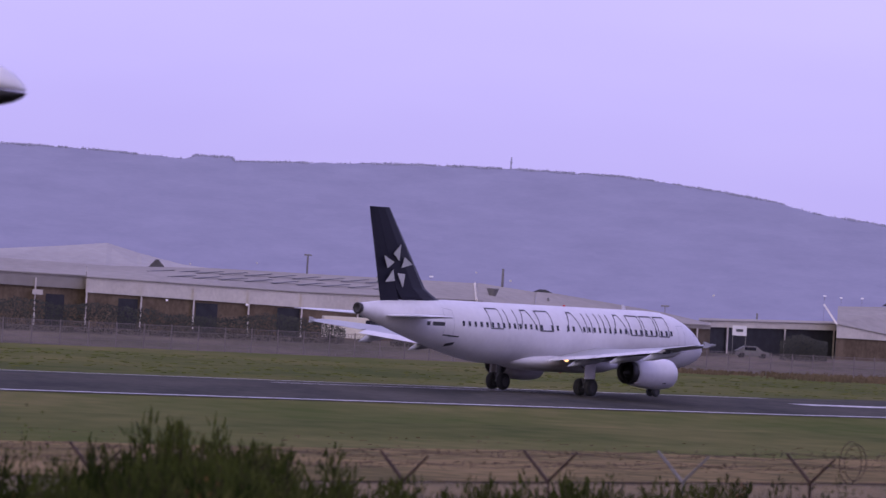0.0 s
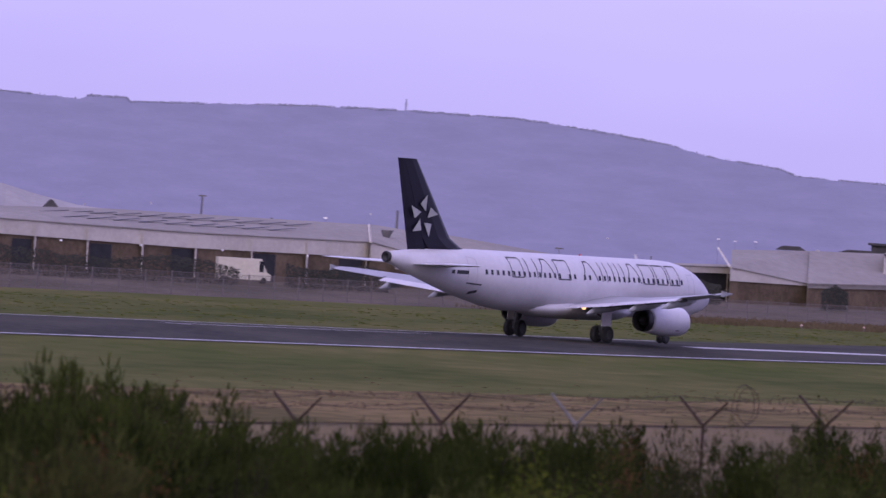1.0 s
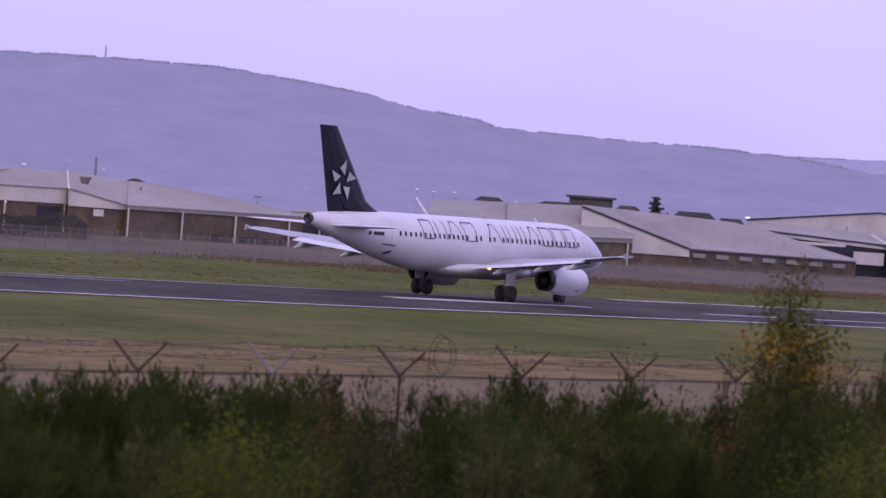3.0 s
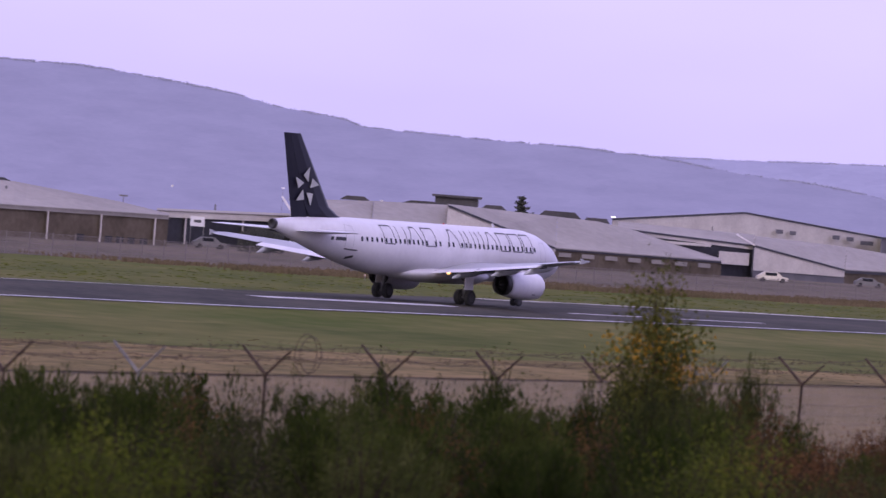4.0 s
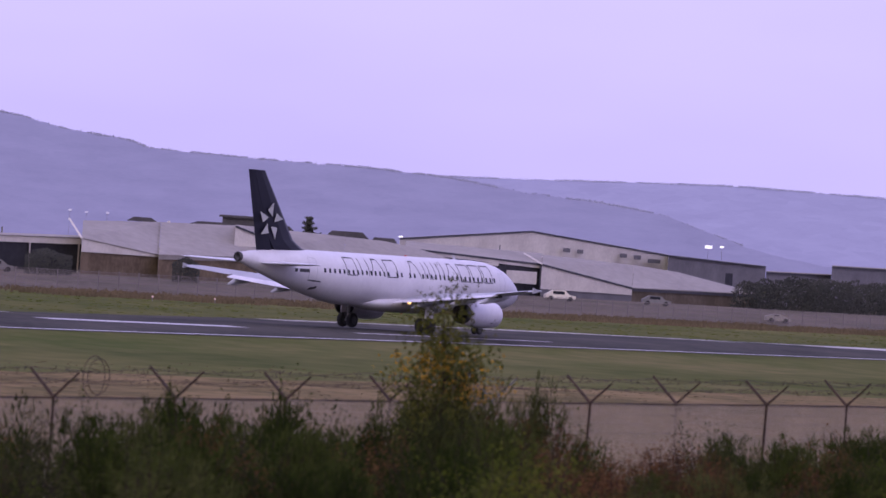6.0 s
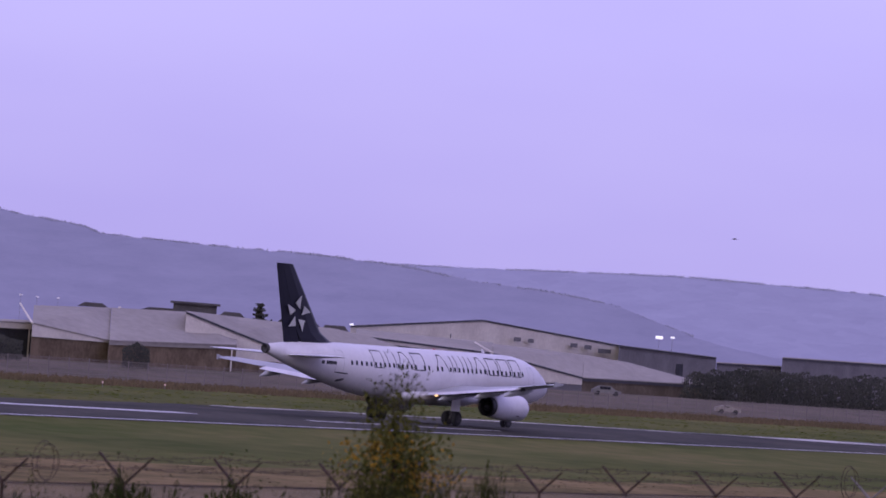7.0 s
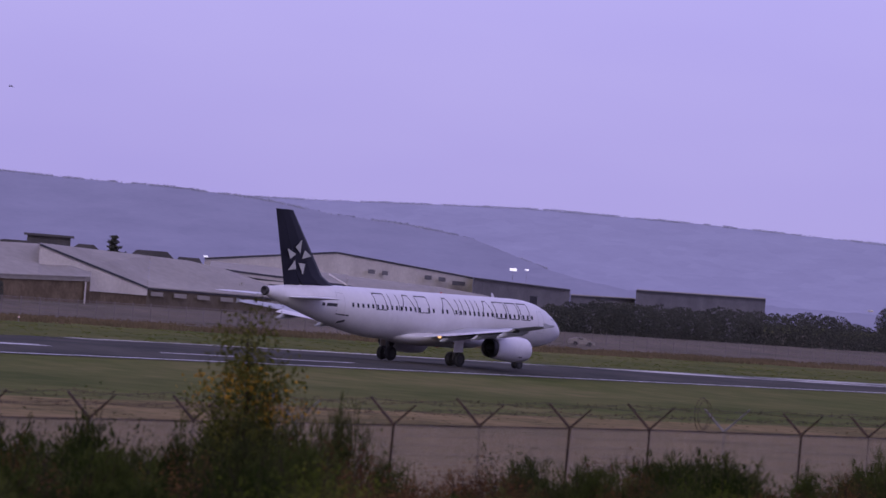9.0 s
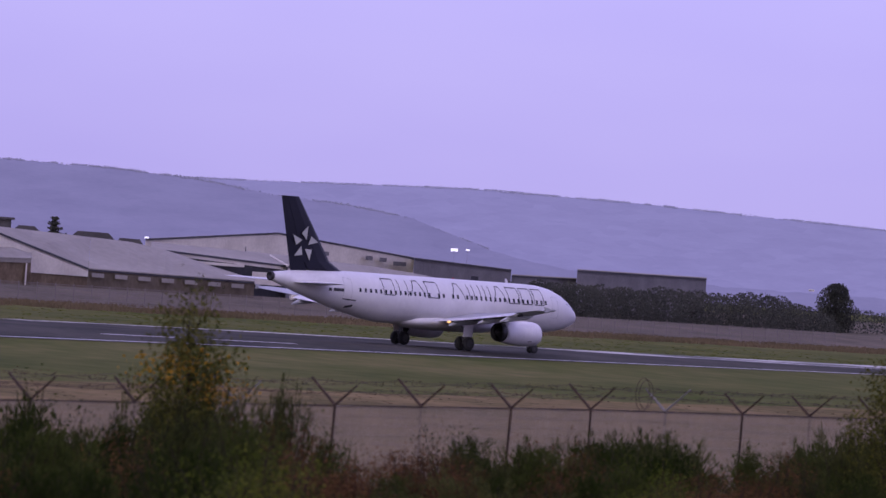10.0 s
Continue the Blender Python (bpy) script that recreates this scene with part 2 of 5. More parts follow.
def box(bm, x0, x1, y0, y1, z0, z1, m=None):
    vs = [bm.verts.new((x, y, z)) for z in (z0, z1) for x, y in ((x0, y0), (x1, y0), (x1, y1), (x0, y1))]
    for f in ((3, 2, 1, 0), (4, 5, 6, 7), (0, 1, 5, 4), (1, 2, 6, 5), (2, 3, 7, 6), (3, 0, 4, 7)):
        bm.faces.new([vs[i] for i in f])
    if m is not None:
        for v in vs:
            v.co = m @ v.co
    return vs


def rod(bm, a, b, r0, r1=None, n=6):
    a, b = Vector(a), Vector(b)
    r1 = r0 if r1 is None else r1
    q = (b - a).to_track_quat("Z", "Y").to_matrix()
    rings = []
    for c, r in ((a, r0), (b, r1)):
        rings.append([bm.verts.new(c + q @ Vector((r * math.cos(6.2832 * i / n), r * math.sin(6.2832 * i / n), 0))) for i in range(n)])
    for i in range(n):
        bm.faces.new((rings[0][i], rings[0][(i + 1) % n], rings[1][(i + 1) % n], rings[1][i]))
    bm.faces.new(rings[0][::-1])
    bm.faces.new(rings[1])


def loft(bm, rings, caps=True):
    vs = [[bm.verts.new(p) for p in r] for r in rings]
    n = len(vs[0])
    for a, b in zip(vs, vs[1:]):
        for i in range(n):
            bm.faces.new((a[i], a[(i + 1) % n], b[(i + 1) % n], b[i]))
    if caps:
        bm.faces.new(vs[0][::-1])
        bm.faces.new(vs[-1])
    bmesh.ops.recalc_face_normals(bm, faces=bm.faces)
    return vs


def prism(bm, outline, depth):
    """A flat outline, given as points, thickened by the vector depth."""
    d = Vector(depth)
    a = [bm.verts.new(Vector(p)) for p in outline]
    b = [bm.verts.new(Vector(p) + d) for p in outline]
    n = len(a)
    bm.faces.new(a)
    bm.faces.new(b[::-1])
    for i in range(n):
        bm.faces.new((a[i], b[i], b[(i + 1) % n], a[(i + 1) % n]))
    bmesh.ops.recalc_face_normals(bm, faces=bm.faces)


# ---- plan: along / perp are metres along the runway and square to it, from the eye ----
SH, CH = math.sin(radians(HEAD)), math.cos(radians(HEAD))


def plan(along, perp):
    return Vector((along * SH - perp * CH, along * CH + perp * SH))


def ground_z(perp):
    if perp < 0:
        return 5.2
    if perp < 60:
        return 5.2 - 3.2 * (perp / 60.0) ** 1.2
    if perp < 215:
        u = (perp - 60) / 155.0
        return 2.0 + (-0.50 - 2.0) * (1 - (1 - u) ** 2.2)
    if perp < 229:
        return -0.50 + 0.22 * (perp - 215) / 14
    if perp < 271:
        return -0.014 * abs(perp - 249)
    if perp < 386:
        return -0.308 - 0.006 * (perp - 271)
    return min(0.1, -1.0 + 1.1 * (perp - 386) / 38.0)


def on_plan(along, perp, up=0.0):
    p = plan(along, perp)
    return Vector((p.x, p.y, ground_z(perp) + up))


def bearing(az, perp):
    """A place on the line square distance perp from the eye, at a bearing in degrees."""
    d = perp / math.sin(radians(HEAD - az))
    return Vector((d * math.sin(radians(az)), d * math.cos(radians(az)))), d


def high(el, d):
    return H_EYE + d * math.tan(radians(el))


def strip(bm, rows, up=0.0):
    """A sheet through rows of (along, (perps...))."""
    vs = [[bm.verts.new(on_plan(a, p, up)) for p in ps] for a, ps in rows]
    for r0, r1 in zip(vs, vs[1:]):
        for i in range(len(r0) - 1):
            bm.faces.new((r0[i], r1[i], r1[i + 1], r0[i + 1]))
    bmesh.ops.recalc_face_normals(bm, faces=bm.faces)
    for f in bm.faces:
        if f.normal.z < 0:
            f.normal_flip()


# ---- ground ----
def build_ground():
    alongs = [-4500, -1500, -600, -200] + list(range(-100, 141, 40)) + list(range(150, 661, 10)) + list(range(700, 1001, 50)) + [1200, 1600, 2400, 4500]
    perps = [-4000, -1000, -200, -40, 0, 10, 20, 30, 40, 46, 48, 60, 75, 95, 120, 150, 166, 180, 202, 215, 228, 249, 271, 300, 345, 365, 386, 424, 460, 520, 700, 1200, 2400, 4600]
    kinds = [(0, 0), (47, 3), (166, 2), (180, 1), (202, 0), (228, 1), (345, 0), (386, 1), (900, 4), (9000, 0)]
    bm = bmesh.new()
    vs = []
    for a in alongs:
        row = []
        for p in perps:
            w = 4.5 * noise.noise((a * 0.03, p, 0)) + 3.0 * noise.noise((a * 0.11, p, 5)) if p in (166, 180, 202, 345) else 0.0
            row.append(bm.verts.new(on_plan(a, p + w)))
        vs.append(row)
    for r0, r1 in zip(vs, vs[1:]):
        for i in range(len(perps) - 1):
            f = bm.faces.new((r0[i], r1[i], r1[i + 1], r0[i + 1]))
            mid = (perps[i] + perps[i + 1]) / 2
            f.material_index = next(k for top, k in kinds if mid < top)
    bmesh.ops.recalc_face_normals(bm, faces=bm.faces)
    for f in bm.faces:
        if f.normal.z < 0:
            f.normal_flip()
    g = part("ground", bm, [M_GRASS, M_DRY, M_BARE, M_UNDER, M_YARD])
    tagged(g, "mown airfield grass with dry brown strips", "ground", kind="structure")


NEAR_EDGE = [(-400, 227.0), (200, 227.4), (318, 228.4), (380, 233.0), (450, 235.5), (510, 238.0), (700, 243.0), (1200, 250.0)]
FAR_EDGE = [(-400, 268.0), (200, 268.0), (318, 263.0), (360, 262.5), (430, 284.0), (470, 284.0), (520, 276.0), (700, 272.0), (1200, 268.0)]


def between(table, x):
    for (x0, y0), (x1, y1) in zip(table, table[1:]):
        if x <= x1:
            u = min(1.0, max(0.0, (x - x0) / (x1 - x0)))
            return y0 + (y1 - y0) * u
    return table[-1][1]


def build_runway():
    bm = bmesh.new()
    steps = list(range(-400, 1201, 20))
    rows = []
    for a in steps:
        n, f = between(NEAR_EDGE, a) - 1.2, between(FAR_EDGE, a)
        rows.append((a, [n, (n + 249) / 2, 249.0, (249 + f) / 2, f]))
    strip(bm, rows, 0.03)
    r = tagged(part("runway", bm, M_ASPHALT), "worn dark asphalt runway with a slight crown", "runway", kind="structure")
    bm = bmesh.new()
    strip(bm, [(a, [between(NEAR_EDGE, a) - 0.36, between(NEAR_EDGE, a) + 0.36]) for a in steps], 0.045)
    part("edge_line", bm, M_MARK, r, "worn white painted edge line")
    bm = bmesh.new()
    strip(bm, [(a, [between(FAR_EDGE, a) - 2.4, between(FAR_EDGE, a) - 1.2]) for a in range(-400, 361, 20)], 0.045)
    part("edge_line", bm, M_MARK, r, "worn white painted edge line")
    for a0, a1, p0, p1 in ((342, 367, 243.6, 245.6), (292, 320, 250.5, 251.5), (380, 391, 242.0, 242.8), (395, 408, 241.6, 242.3)):
        bm = bmesh.new()
        strip(bm, [(a0 + (a1 - a0) * i / 4, [p0, p1]) for i in range(5)], 0.045)
        part("painted_marking", bm, M_MARK, r, "white painted runway bar")
    # grazing sky sheen on the far half, laid on as a pale strip
    bm = bmesh.new()
    rows = []
    for a in range(425, 1201, 15):
        far = between(FAR_EDGE, a) - 0.8
        lo = far - 3.0 - (far - 254.0) * max(0.0, min(1.0, (a - 485) / 50.0))
        rows.append((a, [lo + 0.8 * math.sin(a * 0.13), (lo + far) / 2, far]))
    strip(bm, rows, 0.045)
    part("sheen_strip", bm, M_SHEEN, r, "pale patchy strip painted for the sheen along the runway")


# ---- hills ----
HILL = [(-60, 0.5), (-30, 0.75), (-9, 1.0), (-4.33, 1.09), (-3.5, 1.085), (-2.52, 1.045), (-2.44, 1.085), (-2.09, 1.085), (-2.05, 1.045), (-1.05, 1.09), (-0.29, 1.12),
        (0.58, 1.13), (1.68, 1.12), (2.1, 1.085), (3.16, 0.96), (3.6, 0.862), (4.25, 0.79), (4.42, 0.728), (5.15, 0.708), (5.43, 0.70), (6.5, 0.685), (7.3, 0.645),
        (8.07, 0.55), (8.8, 0.50), (9.4, 0.43), (9.84, 0.29), (10.4, 0.12), (11.0, 0.03), (12.5, -0.01), (60, -0.02)]
FAR_HILL = [(-20, 0.2), (4, 0.55), (7.3, 0.652), (8.7, 0.702), (10.07, 0.75), (11.7, 0.727), (14.0, 0.648), (18, 0.55), (60, 0.3)]


def build_hill(name, table, near, far, mat, label, rough, az0, az1, step):
    bm = bmesh.new()
    n = 14
    rows = []
    az = az0
    while az <= az1:
        el = between(table, az)
        el += rough * (noise.noise((az * 7, near * 0.01, 0)) + 0.7 * max(0.0, noise.noise((az * 29, 3.0, near))) * (1 if noise.noise((az * 2.1, 9.0, near)) > -0.05 else 0.15))
        wide = sum(between(table, az + 0.25 * k) for k in range(-4, 5)) / 9
        row = []
        for i in range(n + 2):
            u = min(1.0, i / n)
            d = near + (far - near) * i / n
            here = wide + (el - wide) * u ** 8
            e = -0.32 + (here + 0.32) * (1 - (1 - u) ** 1.35) if i <= n else el - 0.15
            d += 15 * noise.noise((az * 0.7, u * 3, near))
            row.append(bm.verts.new((d * math.sin(radians(az)), d * math.cos(radians(az)), high(e, d))))
        rows.append(row)
        az += step
    for r0, r1 in zip(rows, rows[1:]):
        for i in range(n + 1):
            bm.faces.new((r0[i], r1[i], r1[i + 1], r0[i + 1]))
    bmesh.ops.recalc_face_normals(bm, faces=bm.faces)
    uv = bm.loops.layers.uv.new("bearing")
    for f in bm.faces:
        for loop in f.loops:
            c = loop.vert.co
            flat_d = math.hypot(c.x, c.y)
            loop[uv].uv = (math.degrees(math.atan2(c.x, c.y)), math.degrees(math.atan2(c.z - H_EYE, flat_d)))
    ob = part(name, bm, mat, smooth=True)
    return tagged(ob, label, "hill", kind="structure")


def build_hills():
    build_hill("backdrop_hill", HILL, 1700, 3300, M_HILL, "wooded hillside with blue-grey haze in its colour", 0.014, -60, 60, 0.05)
    build_hill("backdrop_far_hill", FAR_HILL, 3500, 4600, M_FARHILL, "farmland ridge behind the hillside with pale haze in its colour", 0.008, -20, 60, 0.06)
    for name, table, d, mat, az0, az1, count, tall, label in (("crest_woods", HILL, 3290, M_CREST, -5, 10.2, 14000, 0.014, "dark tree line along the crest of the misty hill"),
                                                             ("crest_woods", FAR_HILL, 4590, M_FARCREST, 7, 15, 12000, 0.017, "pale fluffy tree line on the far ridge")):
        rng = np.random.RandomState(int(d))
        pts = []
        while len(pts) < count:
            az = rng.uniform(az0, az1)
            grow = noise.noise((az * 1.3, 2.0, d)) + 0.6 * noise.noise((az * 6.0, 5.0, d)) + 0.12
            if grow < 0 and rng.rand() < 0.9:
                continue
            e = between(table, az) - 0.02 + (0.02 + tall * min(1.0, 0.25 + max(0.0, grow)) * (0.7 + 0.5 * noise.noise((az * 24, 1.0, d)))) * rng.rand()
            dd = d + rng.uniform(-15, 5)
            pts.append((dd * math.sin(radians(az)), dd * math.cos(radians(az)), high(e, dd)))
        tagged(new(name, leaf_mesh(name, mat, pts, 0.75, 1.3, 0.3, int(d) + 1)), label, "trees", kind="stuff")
    d = 3280
    bm = bmesh.new()
    x, y = d * math.sin(radians(0.607)), d * math.cos(radians(0.607))
    rod(bm, (x, y, high(1.08, d)), (x, y, high(1.245, d)), 0.55, 0.35)
    rod(bm, (x, y, high(1.19, d)), (x, y, high(1.20, d)), 0.8, 0.8)
    # the mast shares the crest's haze colour and glow
    tagged(part("radio_mast", bm, M_CREST), "grey radio mast on the misty hilltop", "mast")


# ---- sheds beyond the runway ----
def shed(label, az0, az1, perp, tops, ridges, depth=35.0, fascia=0.15, fascia_mat=None, wall_mat=None, doors=(), columns=(), flat=None, trim=False, roof_mat=None):
    """A long low building along the airfield: eave and ridge heights are given as elevations from the eye at bearings."""
    root = new("industrial_shed")
    tagged(root, label, "building", "sheds beyond the runway")
    steps = sorted({az0, az1, *[a for a, _ in tops if az0 < a < az1], *[a for a, _ in ridges if az0 < a < az1]})
    fr, bk = [], []
    for a in steps:
        p, d = bearing(a, perp)
        u = p.normalized()
        zt = high(between(tops, a), d)
        q = p + u * depth
        zr = max(zt + 0.05, high(between(ridges, a), d + depth))
        fr.append((p, u, zt))
        bk.append((q, u, zr))
    base = -1.2

    def hull(z0f, z1f, off0, off1, zb):
        return [[(f[0].x + f[1].x * off0, f[0].y + f[1].y * off0, z0f(f, b)), (f[0].x + f[1].x * off0, f[0].y + f[1].y * off0, z1f(f, b)),
                 (b[0].x + b[1].x * off1, b[0].y + b[1].y * off1, zb(f, b)), (b[0].x + b[1].x * off1, b[0].y + b[1].y * off1, zb(f, b, True))] for f, b in zip(fr, bk)]

    bm = bmesh.new()
    loft(bm, hull(lambda f, b: base, lambda f, b: f[2] - 0.1, 0, 0, lambda f, b, low=False: base if low else b[2] - 0.1))
    part("wall", bm, wall_mat or M_BRICKWALL, root)
    bm = bmesh.new()
    loft(bm, hull(lambda f, b: f[2] - 0.06, lambda f, b: f[2] + 0.1, -0.5, 0.3, lambda f, b, low=False: b[2] - 0.06 if low else b[2] + 0.1))
    part("roof", bm, roof_mat or M_ROOF, root)
    if fascia:
        bm = bmesh.new()
        rings = []
        for p, u, zt in fr:
            d = p.length
            zb = zt - d * math.tan(radians(fascia)) if flat is None else min(zt - 0.25, high(flat, d))
            a, b = p - u * 0.35, p - u * 0.03
            rings.append([(a.x, a.y, zb), (a.x, a.y, zt - 0.07), (b.x, b.y, zt - 0.07), (b.x, b.y, zb)])
        loft(bm, rings)
        part("fascia", bm, fascia_mat or M_FASCIA, root)
    if trim:
        bm = bmesh.new()
        rings = []
        for p, u, zt in fr:
            a, b = p - u * 0.62, p - u * 0.52
            rings.append([(a.x, a.y, zt - 0.16), (a.x, a.y, zt + 0.13), (b.x, b.y, zt + 0.13), (b.x, b.y, zt - 0.16)])
        loft(bm, rings)
        part("verge_trim", bm, M_DARKTRIM, root)

    def upright(a0, a1, z0, z1, out, thick):
        bm = bmesh.new()
        rings = []
        for a in (a0, a1):
            p, d = bearing(a, perp)
            u = p.normalized()
            i, o = p - u * out, p - u * (out + thick)
            rings.append([(o.x, o.y, z0), (o.x, o.y, z1(d)), (i.x, i.y, z1(d)), (i.x, i.y, z0)])
        loft(bm, rings)
        return bm

    # doorways are closed slabs; their inner darkness is only colour
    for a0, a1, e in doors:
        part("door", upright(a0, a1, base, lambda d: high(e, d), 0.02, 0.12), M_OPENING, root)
    for a, e in columns:
        part("column", upright(a, a + 0.015, base, lambda d: high(e, d), 0.40, 0.3), M_FASCIA, root)
    return root, fr, bk


def rooftop_block(name, label, az, perp, el0, el1, width, mat, cap=True, taper=0.0):
    """A small ventilator or stair box standing on a roof."""
    p, d = bearing(az, perp)
    z0, z1 = high(el0, d), high(el1, d)
    bm = bmesh.new()
    m = pose(p.x, p.y, 0, 0, 0, -az)
    w = width / 2
    outline = [(-w, 0, z0), (w, 0, z0), (w - taper, 0, z1), (-w + taper, 0, z1)]
    prism(bm, [m @ Vector(q) for q in outline], m.to_3x3() @ Vector((0, 5, 0)))
    if cap:
        box(bm, -w - 0.5, w + 0.5, -0.5, 5.5, z1, z1 + 0.35, m)
    return tagged(part(name, bm, mat), label, name.replace("_", " "))


def wall_piece(name, label, az0, az1, perp, el1, el0, mat, category, group=""):
    """A flat piece fixed to the front of a shed."""
    bm = bmesh.new()
    rings = []
    for a in (az0, az1):
        p, d = bearing(a, perp)
        o = p - p.normalized() * 0.35
        rings.append([(o.x, o.y, high(el0, d)), (o.x, o.y, high(el1, d)), (p.x, p.y, high(el1, d)), (p.x, p.y, high(el0, d))])
    loft(bm, rings)
    return tagged(part(name, bm, mat), label, category, group)


def barge(az0, el0, perp0, az1, el1, perp1):
    """A white bargeboard sloping along a roof end."""
    p, d = bearing(az0, perp0)
    q, e = bearing(az1, perp1)
    bm = bmesh.new()
    rod(bm, (p.x, p.y, high(el0, d)), (q.x, q.y, high(el1, e)), 0.17, 0.17, 4)
    tagged(part("bargeboard", bm, M_FASCIA), "white bargeboard along a shed roof end", "bargeboard", "bargeboards on the shed roofs")


def rooftop_pole(label, az, perp, el0, el1, r, mat, head=None):
    p, d = bearing(az, perp)
    bm = bmesh.new()
    z0, z1 = high(el0, d), high(el1, d)
    rod(bm, (p.x, p.y, z0 - 2.0), (p.x, p.y, z1), r, r * 0.7)
    ob = tagged(part("rooftop_pole", bm, mat), label, "pole", "poles on the sheds")
    if head:
        bm = bmesh.new()
        box(bm, p.x - head, p.x + head, p.y - 0.15, p.y + 0.15, z1 - 0.12, z1 + 0.08)
        part("head", bm, mat, ob)
    return ob


def build_sheds():
    shed("long brown brick shed with a drab grey fascia", -7.0, -3.425, 431, [(-7, -0.125), (-3.425, -0.142)], [(-7, 0.02), (-3.425, -0.03)], 34, 0.125, M_ROOF,
         doors=[(-5.5, -5.3, -0.33), (-4.7, -4.5, -0.33), (-3.80, -3.62, -0.33)], columns=[(a, -0.18) for a in (-4.95, -4.43, -3.91)])
    wall_piece("wall_unit", "white ventilation unit on a brick wall", -3.93, -3.83, 430.5, -0.295, -0.345, M_FASCIA, "vent")
    r, fr, bk = shed("long brown brick shed with a cream fascia and grey roof", -3.42, 0.35, 430,
                     [(-7, -0.13), (-3.23, -0.152), (-1.4, -0.176), (0.35, -0.160)], [(-7, 0.02), (-3.2, -0.035), (-2.2, 0.0), (0.33, 0.003)], 34, 0.145,
                     doors=[(-3.1, -2.91, -0.335), (-2.35, -2.14, -0.335), (-1.565, -1.35, -0.335), (-0.77, -0.556, -0.335), (0.055, 0.285, -0.335)],
                     columns=[(a, -0.18) for a in (-3.415, -2.886, -2.379, -1.849, -1.336, -0.796, -0.261, 0.311)])
    for row, (u0, n, a0, da) in enumerate(((0.62, 11, -2.85, 0.235), (0.30, 9, -2.75, 0.25))):
        for i in range(n):
            a = a0 + i * da + (0.1 if row else 0)
            p, d = bearing(a, 430)
            w = p.normalized()
            side = Vector((w.y, -w.x))
            ez, rz = high(between([(-7, -0.13), (-3.23, -0.152), (-1.4, -0.176), (0.35, -0.16)], a), d) + 0.1, high(between([(-7, 0.02), (-3.2, -0.035), (-2.2, 0.0), (0.33, 0.003)], a), d + 34) + 0.1
            bm = bmesh.new()
            q = []
            for s, v in ((0, 0), (0.45, 0), (3.3, 0.30), (2.85, 0.30)):
                uu = u0 + v * 0.62
                pt = p + w * (34 * uu) + side * s
                q.append((pt.x, pt.y, ez + (rz - ez) * uu + 0.05))
            prism(bm, q, (0, 0, 0.05))
            part("skylight", bm, M_DARKTRIM, r)
    for a in (-2.63, -1.86, -1.07, -0.25):
        p, d = bearing(a, 429)
        bm = bmesh.new()
        z = high(-0.325, d)
        box(bm, p.x - 0.13, p.x + 0.13, p.y - 0.6, p.y - 0.2, z - 0.1, z + 0.1)
        part("wall_lamp", bm, M_DIMLAMP, r, "small lit white wall lamp")
    shed("grey shed with a shallow peaked roof behind a longer one", -7.5, -2.0, 520, [(-7.5, -0.05), (-2.0, -0.05)], [(-7.5, 0.01), (-4.4, 0.06), (-3.70, 0.13), (-3.24, 0.185), (-2.9, 0.10), (-2.5, 0.02), (-2.0, -0.02)], 30, 0.05, roof_mat=M_PALEROOF)
    shed("cream gable end of a brown brick shed", 0.352, 0.918, 429, [(0.352, -0.156), (0.918, -0.277)], [(0.352, 0.008), (0.918, -0.05)], 30, 0.12, flat=-0.32)
    # the five narrow dark doors here stand for small windows
    shed("brown panelled shed with a grey hipped roof", 0.92, 2.62, 428, [(0.92, -0.277), (2.62, -0.265)], [(0.92, -0.045), (1.12, -0.052), (2.14, -0.17), (2.62, -0.262)], 30, 0.035, M_ROOF, M_PANELWALL, doors=[(a, a + 0.07, -0.50) for a in (1.75, 2.02, 2.13, 2.24, 2.36)],
         columns=[(a, -0.3) for a in (0.93, 1.454, 1.968, 2.487)])
    # solid wall under the canopy, coloured black for the shade within
    shed("shed with its open front painted dark, a cream canopy and pillars", 2.5, 3.83, 455, [(2.5, -0.222), (3.83, -0.181)], [(2.5, -0.205), (3.83, -0.16)], 24, 0.06, wall_mat=M_OPENING,
         columns=[(2.78, -0.24), (3.33, -0.22), (3.80, -0.2)])
    shed("cream gable end of a long brown shed", 3.832, 4.58, 446, [(3.832, -0.181), (4.58, -0.293)], [(3.72, -0.02), (4.58, 0.02)], 40, 0.10, flat=-0.31)
    shed("long brown shed with a wide pale roof", 4.582, 5.81, 444, [(4.58, -0.293), (5.81, -0.243)], [(4.58, 0.02), (5.3, 0.037), (5.81, -0.10)], 40, 0.04, M_ROOF, columns=[(5.76, -0.29)])
    shed("cream gable wall under a sloping pale roof", 5.30, 6.362, 452, [(5.30, 0.037), (6.362, -0.297)], [(5.30, 0.045), (5.8, 0.025), (6.36, 0.002)], 40, 0.22, flat=-0.375, trim=True)
    shed("low shed with pale wall panels and a hipped roof", 6.364, 7.97, 452, [(6.364, -0.297), (7.97, -0.301)], [(6.364, 0.002), (6.75, -0.015), (7.1, -0.07), (7.6, -0.20), (7.97, -0.295)], 40, 0.02, M_DARKTRIM,
         wall_mat=M_PANELWALL)
    shed("big cream hangar with a wide shallow gable", 6.89, 9.49, 520, [(6.89, 0.025), (8.16, 0.183), (9.49, 0.040)], [(6.89, 0.03), (8.16, 0.185), (9.49, 0.045)], 60, 0.23, M_FASCIA, trim=True)
    # closed front too, its interior shade painted on
    shed("pale roofed workshop with its open front painted dark", 6.95, 8.276, 474, [(6.95, -0.062), (8.276, -0.129)], [(6.95, 0.0), (8.276, -0.03)], 40, 0.04, wall_mat=M_OPENING, trim=True)
